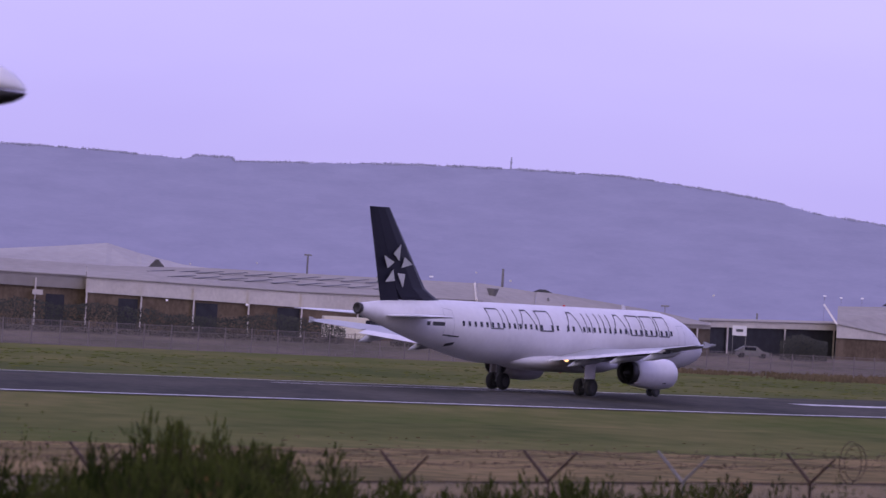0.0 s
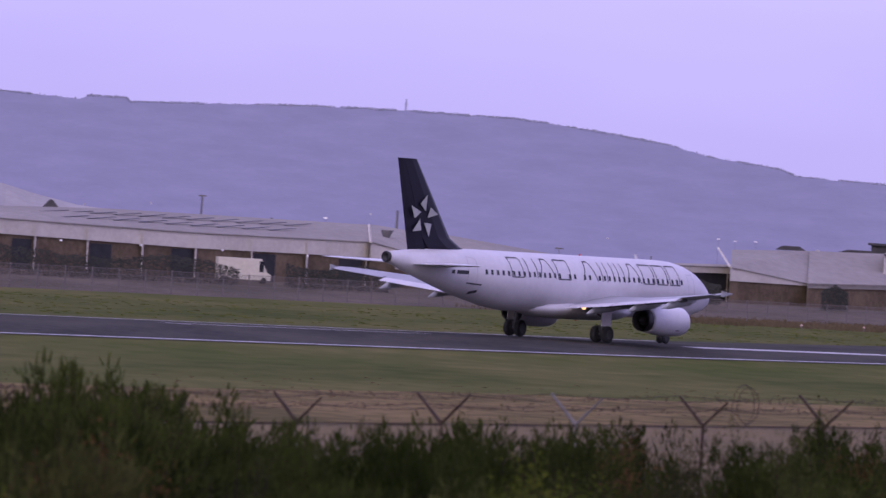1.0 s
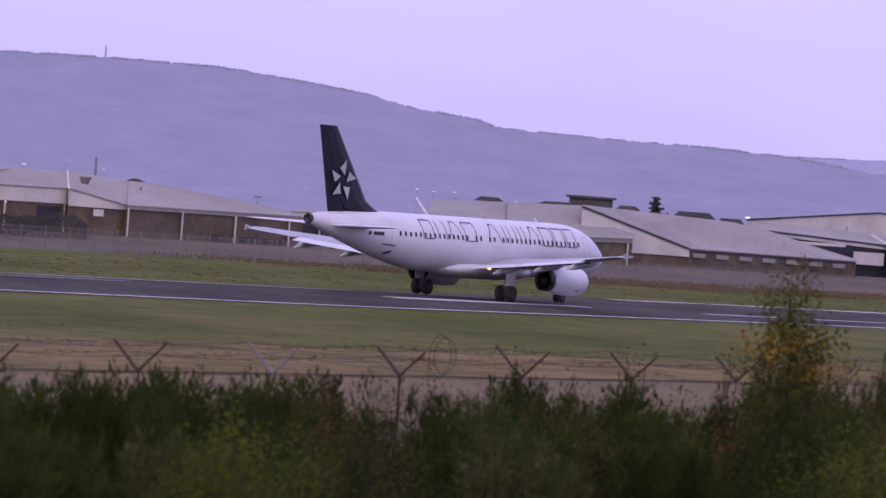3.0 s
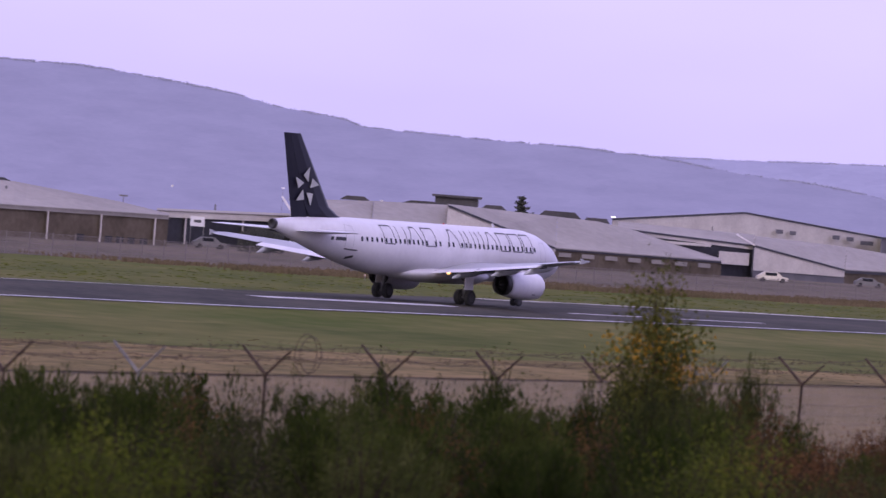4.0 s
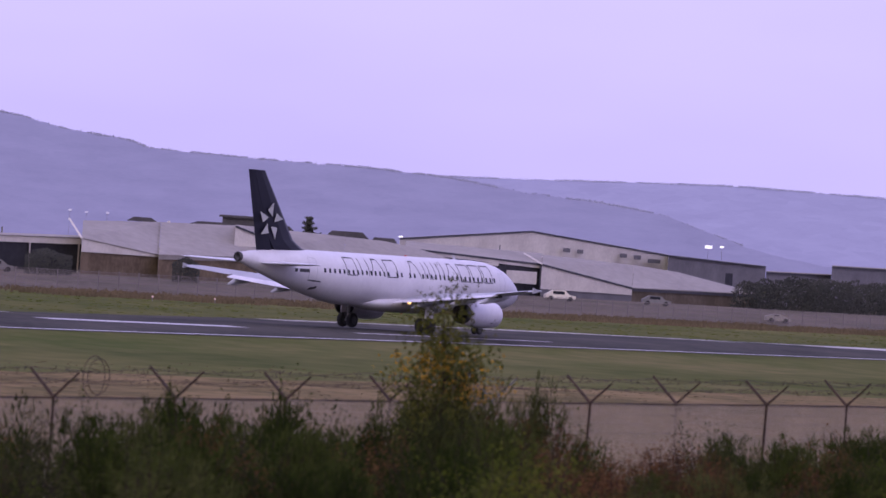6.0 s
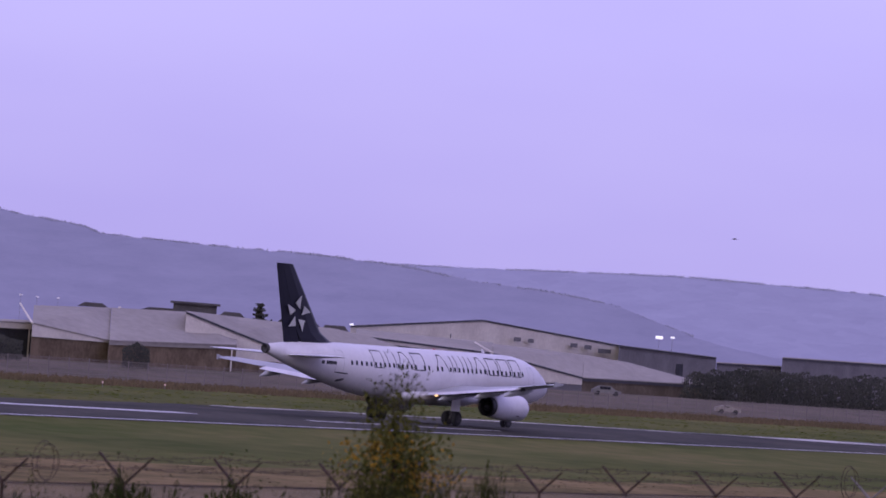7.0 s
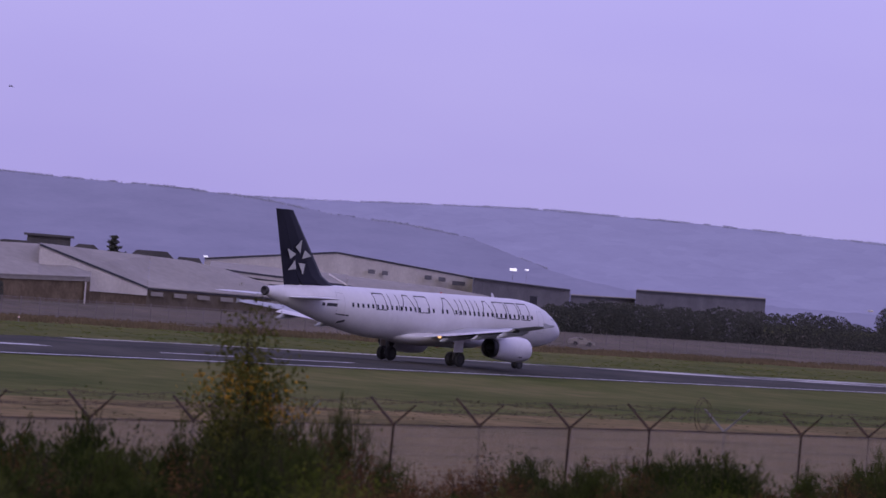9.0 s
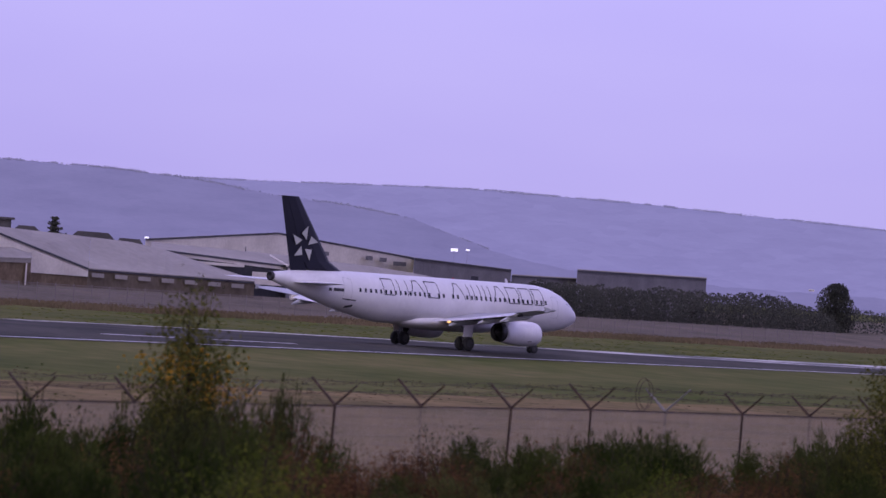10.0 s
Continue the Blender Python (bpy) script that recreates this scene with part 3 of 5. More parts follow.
    shed("cream gable wall under a sloping pale roof", 8.278, 9.16, 473, [(8.278, -0.129), (9.16, -0.296)], [(8.278, -0.04), (9.16, -0.08)], 34, 0.19, flat=-0.365, trim=True, wall_mat=M_GREYCLAD)
    wall_piece("sliding_door", "white sliding door panel on the workshop", 7.94, 8.235, 473, -0.205, -0.325, M_FASCIA, "door")
    wall_piece("window_strip", "pale window strip under the workshop eave", 7.1, 7.86, 473, -0.145, -0.172, M_FASCIA, "window")
    wall_piece("corner_post", "dark corner post of the workshop", 8.262, 8.277, 472.5, -0.13, -0.40, M_DARKTRIM, "post")
    for a, b, e in ((8.47, 8.54, 0.045), (8.606, 8.665, 0.04), (9.02, 9.09, 0.03), (9.155, 9.225, 0.022), (9.29, 9.415, -0.004)):
        wall_piece("hangar_window", "dark high window in the hangar gable", a, b, 519, e, e - 0.04, M_GREYCLAD, "window", "high windows of the hangar")
    shed("low shed with a pale hipped roof", 9.162, 10.36, 473, [(9.162, -0.296), (10.36, -0.275)], [(9.162, -0.08), (9.6, -0.12), (10.36, -0.27)], 34, 0.03, M_DARKTRIM, wall_mat=M_PANELWALL)
    shed("dark grey flat roofed block", 9.492, 10.433, 512, [(9.492, 0.040), (10.433, -0.004)], [(9.492, 0.043), (10.433, 0.0)], 30, 0.0, wall_mat=M_GREYCLAD, trim=True, doors=[(10.05, 10.12, -0.09)])
    shed("long low grey warehouse", 10.44, 11.065, 520, [(10.44, -0.050), (11.065, -0.04)], [(10.44, -0.046), (11.065, -0.036)], 30, 0.02, M_DARKTRIM, M_GREYCLAD)
    shed("long low grey warehouse", 11.068, 12.318, 516, [(11.068, 0.048), (12.318, 0.060)], [(11.068, 0.05), (12.318, 0.064)], 30, 0.02, M_DARKTRIM, M_GREYCLAD)
    # pale cladding panels under the eave of the low shed
    p0 = [6.40 + 0.225 * i for i in range(7)]
    for a in p0:
        bm = bmesh.new()
        rings = []
        for b in (a, a + 0.12):
            p, d = bearing(b, 451.6)
            q = p - p.normalized() * 0.15
            rings.append([(q.x, q.y, high(-0.375, d)), (q.x, q.y, high(-0.335, d)), (p.x, p.y, high(-0.335, d)), (p.x, p.y, high(-0.375, d))])
        loft(bm, rings)
        tagged(part("wall_panel", bm, M_ROOF), "drab cladding panel under the eave of the shed", "panel", "panels under the eave")
    rooftop_block("roof_ventilator", "grey louvred ventilator box on a shed roof", 5.38, 500, 0.04, 0.118, 6.6, M_SLATE)
    rooftop_block("roof_ventilator", "small dark gabled dormer above a long shed", -2.75, 515, -0.05, 0.06, 3.0, M_SLATE, False, 1.3)
    rooftop_block("roof_ventilator", "dark low ventilator on a shed roof", 5.1, 505, 0.03, 0.062, 8.0, M_SLATE, False, 1.5)
    rooftop_block("roof_ventilator", "dark low ventilator on a shed roof", 5.74, 505, 0.02, 0.072, 4.4, M_SLATE, False, 1.0)
    rooftop_block("roof_ventilator", "dark low ventilator on a shed roof", 4.40, 500, 0.02, 0.062, 4.6, M_SLATE, False, 1.0)
    rooftop_block("roof_ventilator", "dark hipped ventilator roof above a shed", 6.38, 505, -0.03, 0.06, 8.0, M_SLATE, False, 1.6)
    rooftop_block("roof_ventilator", "dark hipped ventilator roof above a shed", 6.74, 508, -0.03, 0.022, 4.4, M_SLATE, False, 0.6)
    barge(0.325, 0.01, 450, 0.352, -0.155, 428.5)
    barge(3.70, 0.0, 470, 3.832, -0.180, 444)
    barge(8.10, -0.035, 490, 8.277, -0.125, 472)
    p, d = bearing(0.50, 436)
    bm = bmesh.new()
    rod(bm, (p.x, p.y, high(-0.20, d)), (p.x, p.y, high(-0.11, d)), 0.30, 0.34, 10)
    rod(bm, (p.x, p.y, high(-0.11, d)), (p.x, p.y, high(-0.03, d)), 0.34, 0.75, 10)
    tagged(part("roof_cowl", bm, M_GREYCLAD), "grey funnel shaped cowl on a shed roof", "vent")
    wall_piece("wall_unit", "white ventilation unit on a brick wall", 0.60, 0.70, 428, -0.335, -0.40, M_FASCIA, "vent")
    rooftop_block("roof_ventilator", "dark low ridge vent on a shed roof", 0.98, 455, -0.06, -0.012, 3.6, M_DARKTRIM, False, 1.4)
    for a, p, e0, e1, r, h in ((0.59, 470, 0.0, 0.165, 0.2, None), (-1.30, 520, 0.0, 0.19, 0.16, 0.5), (1.04, 440, -0.16, -0.09, 0.18, None), (2.17, 470, -0.20, -0.10, 0.07, 0.55),
                            (3.06, 470, -0.17, -0.12, 0.15, None), (-0.62, 460, 0.0, 0.02, 0.2, None), (7.86, 500, -0.02, 0.03, 0.12, None)):
        rooftop_pole("grey vent pipe standing on a shed roof" if h is None else "grey mast with a crosshead behind the sheds", a, p, e0, e1, r, M_GREYCLAD, h)


def build_far_lights():
    for a, e, s, perp in ((3.70, 0.085, 0.28, 620), (3.86, 0.075, 0.25, 620), (4.06, 0.08, 0.25, 620), (9.87, 0.150, 0.75, 620), (10.0, 0.158, 0.4, 620), (6.9, 0.045, 0.35, 560), (-0.1, 0.05, 0.3, 560)):
        p, d = bearing(a, perp)
        bm = bmesh.new()
        z = high(e, d)
        rod(bm, (p.x, p.y + 0.35, -1), (p.x, p.y + 0.35, z), 0.035, 0.025, 5)
        ob = tagged(part("floodlight_mast", bm, M_GREYCLAD), "thin distant floodlight mast with a lit white lamp", "floodlight", "floodlights behind the sheds")
        bm = bmesh.new()
        box(bm, p.x - s, p.x + s, p.y, p.y + 0.3, z - s * 0.4, z + s * 0.4)
        part("lamp", bm, M_WHITELAMP if s > 0.3 else M_DIMLAMP, ob, "lit white lamp")
    # small pale houses low on the hillside
    rng = random.Random(8)
    for k in range(9):
        a = rng.uniform(-4, 13.5) if k else -2.6
        e = rng.uniform(0.02, 0.12)
        d = 1700 + (e + 0.3) * 700
        x, y, z, w = d * math.sin(radians(a)), d * math.cos(radians(a)), high(e, d), rng.uniform(0.15, 0.3)
        bm = bmesh.new()
        prism(bm, [(x - w, y, z - 0.5), (x + w, y, z - 0.5), (x + w, y, z), (x, y, z + 0.12), (x - w, y, z)], (0, 6, 0))
        tagged(part("house", bm, M_FASCIA), "small pale house low on the misty hillside", "house", "houses on the hillside")


# ---- the airliner: x right, y forward from the main gear, z up from the tyres' foot ----
HULL = [(17.71, 3.30, 0.03, 0.03), (17.60, 3.31, 0.30, 0.30), (17.30, 3.34, 0.58, 0.58), (16.75, 3.42, 0.92, 0.92), (16.0, 3.52, 1.24, 1.27), (15.0, 3.66, 1.55, 1.62), (13.8, 3.78, 1.80, 1.88),
        (12.4, 3.85, 1.94, 2.03), (11.0, 3.87, 1.975, 2.07), (6.0, 3.87, 1.975, 2.07), (0.0, 3.87, 1.975, 2.07), (-5.0, 3.87, 1.975, 2.07), (-7.2, 3.90, 1.96, 2.04), (-9.0, 4.01, 1.90, 1.93),
        (-11.0, 4.20, 1.73, 1.74), (-13.0, 4.40, 1.46, 1.50), (-15.0, 4.62, 1.14, 1.22), (-17.0, 4.83, 0.80, 0.90), (-18.6, 4.99, 0.52, 0.60), (-19.5, 5.07, 0.38, 0.42), (-19.87, 5.10, 0.30, 0.33)]


def hull_at(u):
    for a, b in zip(HULL, HULL[1:]):
        if u >= b[0]:
            k = (u - b[0]) / (a[0] - b[0])
            return [b[i] + (a[i] - b[i]) * k for i in (1, 2, 3)]
    return HULL[-1][1:]


def skin(u, z, side, out=0.012):
    zc, rw, rh = hull_at(u)
    s = max(-0.999, min(0.999, (z - zc) / rh))
    c = math.sqrt(1 - s * s)
    return Vector((side * (rw * c + out * c), u, z + out * s))


def stroke(bm, u0, z0, u1, z1, w, side, n=5, out=0.012):
    """A painted bar on the curved skin."""
    d = Vector((u1 - u0, z1 - z0)).normalized()
    q = Vector((-d.y, d.x)) * (w / 2)
    prev = None
    for i in range(n + 1):
        k = i / n
        u, z = u0 + (u1 - u0) * k, z0 + (z1 - z0) * k
        pair = (bm.verts.new(skin(u + q.x, z + q.y, side, out)), bm.verts.new(skin(u - q.x, z - q.y, side, out)))
        if prev:
            bm.faces.new((prev[0], pair[0], pair[1], prev[1]))
        prev = pair


FOIL = [(0.0, 0.0), (0.03, 0.28), (0.12, 0.50), (0.35, 0.58), (0.65, 0.36), (1.0, 0.03), (1.0, -0.03), (0.65, -0.22), (0.35, -0.42), (0.12, -0.36), (0.03, -0.2)]


FIN_FRONT = [(0.0, 0.0), (0.03, 0.22), (0.12, 0.42), (0.35, 0.50), (0.69, 0.34), (0.69, -0.34), (0.35, -0.50), (0.12, -0.42), (0.03, -0.22)]
FIN_REAR = [(0.695, 0.335), (0.85, 0.20), (1.0, 0.03), (1.0, -0.03), (0.85, -0.20), (0.695, -0.335)]


def foil(x, le, te, z, thick, rise=0.0):
    """A wing section from its leading to its trailing edge, its nose raised by rise times the chord."""
    return [(x, le + (te - le) * c, z + t * thick + (0.7 - c) * rise * (le - te)) for c, t in FOIL]


def fin_section(le, te, z, thick, outline):
    return [(t * thick, le + (te - le) * c, z) for c, t in outline]


def wheel_mesh(radius, width):
    bm = bmesh.new()
    rings = []
    prof = [(-0.5, 0.62), (-0.5, 0.86), (-0.38, 0.97), (-0.15, 1.0), (0.15, 1.0), (0.38, 0.97), (0.5, 0.86), (0.5, 0.62)]
    for x, r in prof:
        rings.append([(x * width, radius * r * math.cos(6.2832 * i / 28), radius * r * math.sin(6.2832 * i / 28)) for i in range(28)])
    loft(bm, rings)
    tyre = mesh_of("wheel", bm, M_RUBBER, True)
    bm = bmesh.new()
    loft(bm, [[(x * width, radius * r * math.cos(6.2832 * i / 20), radius * r * math.sin(6.2832 * i / 20)) for i in range(20)] for x, r in ((-0.52, 0.2), (-0.53, 0.56), (-0.45, 0.6), (0.45, 0.6), (0.53, 0.56), (0.52, 0.2))])
    for k in range(6):
        a = 6.2832 * k / 6
        rod(bm, (-0.56 * width, radius * 0.4 * math.cos(a), radius * 0.4 * math.sin(a)), (0.56 * width, radius * 0.4 * math.cos(a), radius * 0.4 * math.sin(a)), 0.03)
    return tyre, mesh_of("rim", bm, M_DARKMETAL)


WHEELS = []


def build_airliner():
    jet = tagged(new("airliner"), "white twin-engine airliner with a black fin, rolling along the runway", "aircraft")
    bm = bmesh.new()
    loft(bm, [[(rw * math.cos(6.2832 * i / 40), u, zc + rh * math.sin(6.2832 * i / 40)) for i in range(40)] for u, zc, rw, rh in HULL])
    hull = part("fuselage", bm, M_WHITE, jet, smooth=True)
    bm = bmesh.new()
    loft(bm, [[(1.9 * k * math.cos(6.2832 * i / 24), u, 2.15 + 0.72 * k * math.sin(6.2832 * i / 24)) for i in range(24)] for u, k in ((7.6, 0.2), (7.0, 0.6), (5.8, 0.9), (4.0, 1.0), (-1.0, 1.0), (-3.2, 0.85), (-4.6, 0.5), (-5.2, 0.15))])
    part("belly_fairing", bm, M_WHITE, jet, smooth=True)
    bm = bmesh.new()
    loft(bm, [[(r * math.cos(6.2832 * i / 20), u, 5.1 + r * 1.08 * math.sin(6.2832 * i / 20)) for i in range(20)] for u, r in ((-19.7, 0.34), (-19.95, 0.36), (-20.05, 0.31), (-19.9, 0.2))])
    part("exhaust", bm, M_DARKMETAL, jet, "dark auxiliary exhaust ring", smooth=True)
    # flight deck windows
    for side in (1, -1):
        for u0, u1, z0, z1 in ((15.2, 15.75, 4.42, 4.86), (15.85, 16.3, 4.28, 4.66), (16.36, 16.72, 4.0, 4.22)):
            bm = bmesh.new()
            stroke(bm, u0, (z0 + z1) / 2, u1, (z0 + z1) / 2 - 0.12, z1 - z0, side, 3)
            part("flight_deck_window", bm, M_GLASS, jet)
        # cabin windows
        for i in range(40):
            u = -10.9 + i * 0.585
            if i in (15, 18, 21):
                continue
            bm = bmesh.new()
            stroke(bm, u, 4.28, u, 4.62, 0.24, side, 2)
            part("cabin_window", bm, M_GLASS, jet)
        for u in (13.2, -12.2):
            bm = bmesh.new()
            for a, b, c, d in ((-0.42, 3.2, -0.42, 5.0), (0.42, 3.2, 0.42, 5.0), (-0.42, 5.0, 0.42, 5.0), (-0.42, 3.2, 0.42, 3.2)):
                stroke(bm, u + a, b + (0.4 if u < 0 else 0), u + c, d + (0.3 if u < 0 else 0), 0.03, side)
            part("door_outline", bm, M_GREY, jet, "thin grey door outline")
        # the large lettering as plain thin-lined shapes
        cells = [(-8.2, -6.9, 0), (-6.6, -5.1, 1), (-5.0, -3.2, 2), (-2.9, -1.45, 0), (0.05, 1.75, 2), (2.0, 3.1, 1), (3.4, 4.5, 1), (4.8, 5.1, 3), (5.3, 6.95, 2), (7.2, 8.55, 0), (8.85, 10.15, 0), (10.45, 11.65, 0)]
        for k, (u0, u1, form) in enumerate(cells):
            if side < 0:
                u0, u1 = 4.15 - u1, 4.15 - u0
            lo, hi, w = 4.22, 5.52, 0.085
            bm = bmesh.new()
            if form == 0:
                bars = ((u0, lo, u0, hi), (u1, lo, u1, hi), (u0, hi, u1, hi), (u0, lo, u1, lo))
            elif form == 1:
                bars = ((u0 + 0.3, lo, u0 + 0.3, hi), (u1 - 0.2, lo, u1 - 0.2, hi))
            elif form == 2:
                bars = ((u0, lo, u0 + 0.62, hi), (u1, lo, u1 - 0.62, hi), (u0 + 0.6, hi, u1 - 0.6, hi))
            else:
                bars = ((u0 + 0.15, lo, u0 + 0.15, hi),)
            for a, b, c, d in bars:
                stroke(bm, a, b, c, d, w, side, 6, 0.016)
            part("lettering_shape", bm, M_LETTER, jet, "thin black painted shape")
        for a, b, z in ((-14.2, -13.9, 4.35), (-13.7, -12.6, 4.35)):
            bm = bmesh.new()
            stroke(bm, a, z, b, z, 0.26, side, 4)
            part("registration_bar", bm, M_LETTER, jet, "small black painted bar")
        for a, b, c, d, w in ((-12.6, 3.62, -11.2, 3.55, 0.10), (-11.9, 2.95, -11.3, 3.1, 0.22)):
            bm = bmesh.new()
            stroke(bm, a, b, c, d, w, side, 3)
            part("vent", bm, M_LETTER, jet)
    # fin, rudder, emblem
    def le(z):
        return -12.3 + (z - 5.55) / (11.83 - 5.55) * (-17.25 + 12.3)

    def te(z):
        return -17.6 + (z - 5.55) / (11.83 - 5.55) * (-19.3 + 17.6)

    bm = bmesh.new()
    rings = [fin_section(-9.6, te(4.9), 4.9, 0.80, FIN_FRONT), fin_section(-10.6, te(5.72), 5.72, 0.80, FIN_FRONT), fin_section(-11.9, te(6.0), 6.0, 0.78, FIN_FRONT)]
    rings += [fin_section(le(z), te(z), z, 0.78 - 0.07 * (z - 5.55), FIN_FRONT) for z in (6.6, 8.0, 10.0, 11.6, 11.83)]
    loft(bm, rings)
    fin = part("fin", bm, M_NAVY, jet, "black painted fin", smooth=False)
    bm = bmesh.new()
    loft(bm, [fin_section(le(z), te(z), z, 0.78 - 0.07 * (z - 5.55), FIN_REAR) for z in (5.65, 7.0, 9.0, 11.83)])
    part("rudder", bm, M_NAVY, jet, "black painted rudder")
    for side in (1, -1):
        for k in range(5):
            a0 = radians(80 + 72 * k)
            cy, cz = -16.55, 7.95
            bm = bmesh.new()
            x = side * 0.36
            tri = []
            for rad, da in ((1.50, 0.0), (0.95, 0.62), (0.42, -0.30)):
                tri.append((x, cy + rad * 1.05 * math.cos(a0 + da), cz + rad * math.sin(a0 + da)))
            prism(bm, tri, (side * 0.02, 0, 0))
            part("emblem_triangle", bm, M_SILVER, fin, "silver painted triangle")
    for side in (1, -1):
        # wings
        bm = bmesh.new()
        loft(bm, [foil(side * y, l, t, z, th, rise=0.055) for y, l, t, z, th in ((1.5, 6.3, -1.2, 2.48, 1.05), (3.0, 5.3, -1.2, 2.6, 0.85), (6.4, 3.2, -1.4, 2.92, 0.58), (11.5, 0.2, -2.9, 3.40, 0.36), (16.6, -2.8, -4.5, 3.93, 0.2), (17.0, -3.3, -4.6, 3.98, 0.12))])
        wing = part("wing", bm, M_GREY, jet, "pale grey wing", smooth=False)
        for y0, y1, l0, l1, z0, z1 in ((2.3, 6.2, -1.15, -1.35, 2.52, 2.88), (6.5, 12.9, -1.5, -3.3, 2.92, 3.52)):
            bm = bmesh.new()
            loft(bm, [foil(side * y, l - 0.02, l - (1.35 if y < 7 else 0.95), z - 0.08, 0.2) for y, l, z in ((y0, l0, z0), (y1, l1, z1))])
            for v in bm.verts:
                back = (l0 + (l1 - l0) * (abs(v.co.x) - y0) / (y1 - y0)) - v.co.y
                v.co.z -= 0.16 * back
            # whiter than the wing: the sky light it catches is in its paint
            part("flap", bm, M_WHITE, wing, "lowered flap whitened for the sky light on it")
            # solid black strip in place of the shade between wing and flap
            bm = bmesh.new()
            loft(bm, [foil(side * y, l + 0.55, l - 0.30, z - 0.17, 0.26) for y, l, z in ((y0, l0, z0), (y1, l1, z1))])
            part("flap_shade_strip", bm, M_LETTER, wing, "black strip for the shade ahead of the flap")
        bm = bmesh.new()
        loft(bm, [foil(side * y, l, l - 0.62, z, 0.12) for y, l, z in ((13.0, -3.3, 3.53), (16.4, -4.35, 3.9))])
        part("aileron", bm, M_GREY, wing)
        for y in (4.6, 8.7, 12.3):
            te_y, z = (-1.25 if y < 6.4 else -1.4 - (y - 6.4) * 0.29), 2.47 + 0.098 * (y - 1.5)
            bm = bmesh.new()
            loft(bm, [[(side * y + r * 0.22 * math.cos(6.2832 * i / 10), te_y + u, z - 0.28 - dz + r * 0.32 * math.sin(6.2832 * i / 10)) for i in range(10)] for u, r, dz in ((2.3, 0.1, -0.1), (1.4, 0.8, 0.0), (0.2, 1.0, 0.08), (-0.9, 0.8, 0.28), (-1.8, 0.1, 0.52))])
            part("flap_fairing", bm, M_GREY, wing, smooth=True)
        bm = bmesh.new()
        prism(bm, [(side * 17.0, -3.7, 3.98), (side * 17.0, -4.5, 4.20), (side * 17.0, -4.72, 4.20), (side * 17.0, -4.65, 3.98), (side * 17.0, -4.72, 3.80), (side * 17.0, -4.5, 3.79)], (side * 0.08, 0, 0))
        part("wingtip_fence", bm, M_GREY, wing)
        bm = bmesh.new()
        bmesh.ops.create_uvsphere(bm, u_segments=10, v_segments=6, radius=0.17, matrix=Matrix.Translation((side * 3.1, -1.35, 2.38)))
        part("landing_light", bm, M_LAMP, wing, "lit warm lamp under the wing")
        # tailplane
        bm = bmesh.new()
        loft(bm, [foil(side * y, l, t, z, th) for y, l, t, z, th in ((0.3, -13.7, -17.7, 4.70, 0.36), (0.95, -14.1, -17.8, 4.72, 0.32), (6.0, -17.3, -19.05, 4.84, 0.13), (6.22, -17.7, -19.1, 4.85, 0.07))])
        part("tailplane", bm, M_WHITE, jet)
        # engines
        ex, ez = side * 5.75, 1.73
        bm = bmesh.new()
        prof = [(6.35, 0.78), (6.55, 0.90), (6.40, 0.98), (5.8, 1.05), (4.8, 1.06), (3.6, 1.0), (2.6, 0.87), (2.35, 0.835), (2.35, 0.74)]
        loft(bm, [[(ex + r * math.cos(6.2832 * i / 32), u, ez + r * math.sin(6.2832 * i / 32)) for i in range(32)] for u, r in prof], caps=False)
        nac = part("engine_cowling", bm, M_WHITE, jet, "white engine cowling", smooth=True)
        bm = bmesh.new()
        loft(bm, [[(ex + r * math.cos(6.2832 * i / 32), u, ez + r * math.sin(6.2832 * i / 32)) for i in range(32)] for u, r in ((2.6, 0.74), (2.36, 0.81), (2.1, 0.785), (1.85, 0.76), (1.82, 0.72), (2.7, 0.69))], caps=False)
        part("exhaust_nozzle", bm, M_DARKMETAL, nac, "dark heat-stained exhaust nozzle", smooth=True)
        # a small dark mark on the cowling's lower side
        bm = bmesh.new()
        box(bm, ex + side * 0.86 - 0.02, ex + side * 0.86 + 0.02, 4.9, 5.3, ez - 0.66, ez - 0.56)
        part("cowling_mark", bm, M_LETTER, nac, "small dark mark low on the cowling")
        bm = bmesh.new()
        loft(bm, [[(ex + r * math.cos(6.2832 * i / 24), u, ez + r * math.sin(6.2832 * i / 24)) for i in range(24)] for u, r in ((6.1, 0.78), (3.0, 0.71), (2.5, 0.69), (2.55, 0.40), (2.05, 0.34), (1.6, 0.06))])
        part("engine_core", bm, M_DARKMETAL, nac, "dark scorched exhaust cone", smooth=True)
        bm = bmesh.new()
        prism(bm, [(ex - 0.18, 5.8, ez + 1.05), (ex - 0.18, 2.9, ez + 0.86), (ex - 0.18, 0.9, 2.75), (ex - 0.18, 2.9, 3.05)], (0.36, 0, 0))
        part("pylon", bm, M_WHITE, nac)
    # undercarriage
    big, big_rim = wheel_mesh(0.585, 0.42)
    small, small_rim = wheel_mesh(0.38, 0.22)
    for side in (1, -1):
        x = side * 3.795
        bm = bmesh.new()
        rod(bm, (x, 0, 0.55), (x, 0.1, 2.6), 0.14, 0.17, 12)
        rod(bm, (x - 0.62, 0, 0.585), (x + 0.62, 0, 0.585), 0.09, 0.09, 10)
        rod(bm, (x, 0.05, 1.7), (x - side * 1.4, 0.3, 2.45), 0.07, 0.07, 8)
        rod(bm, (x, -0.2, 0.7), (x, -0.45, 1.2), 0.05, 0.05)
        leg = part("main_gear_leg", bm, M_STEEL, jet)
        bm = bmesh.new()
        box(bm, x + side * 0.28, x + side * 0.33, -0.55, 0.6, 1.15, 2.65)
        part("gear_door", bm, M_WHITE, leg)
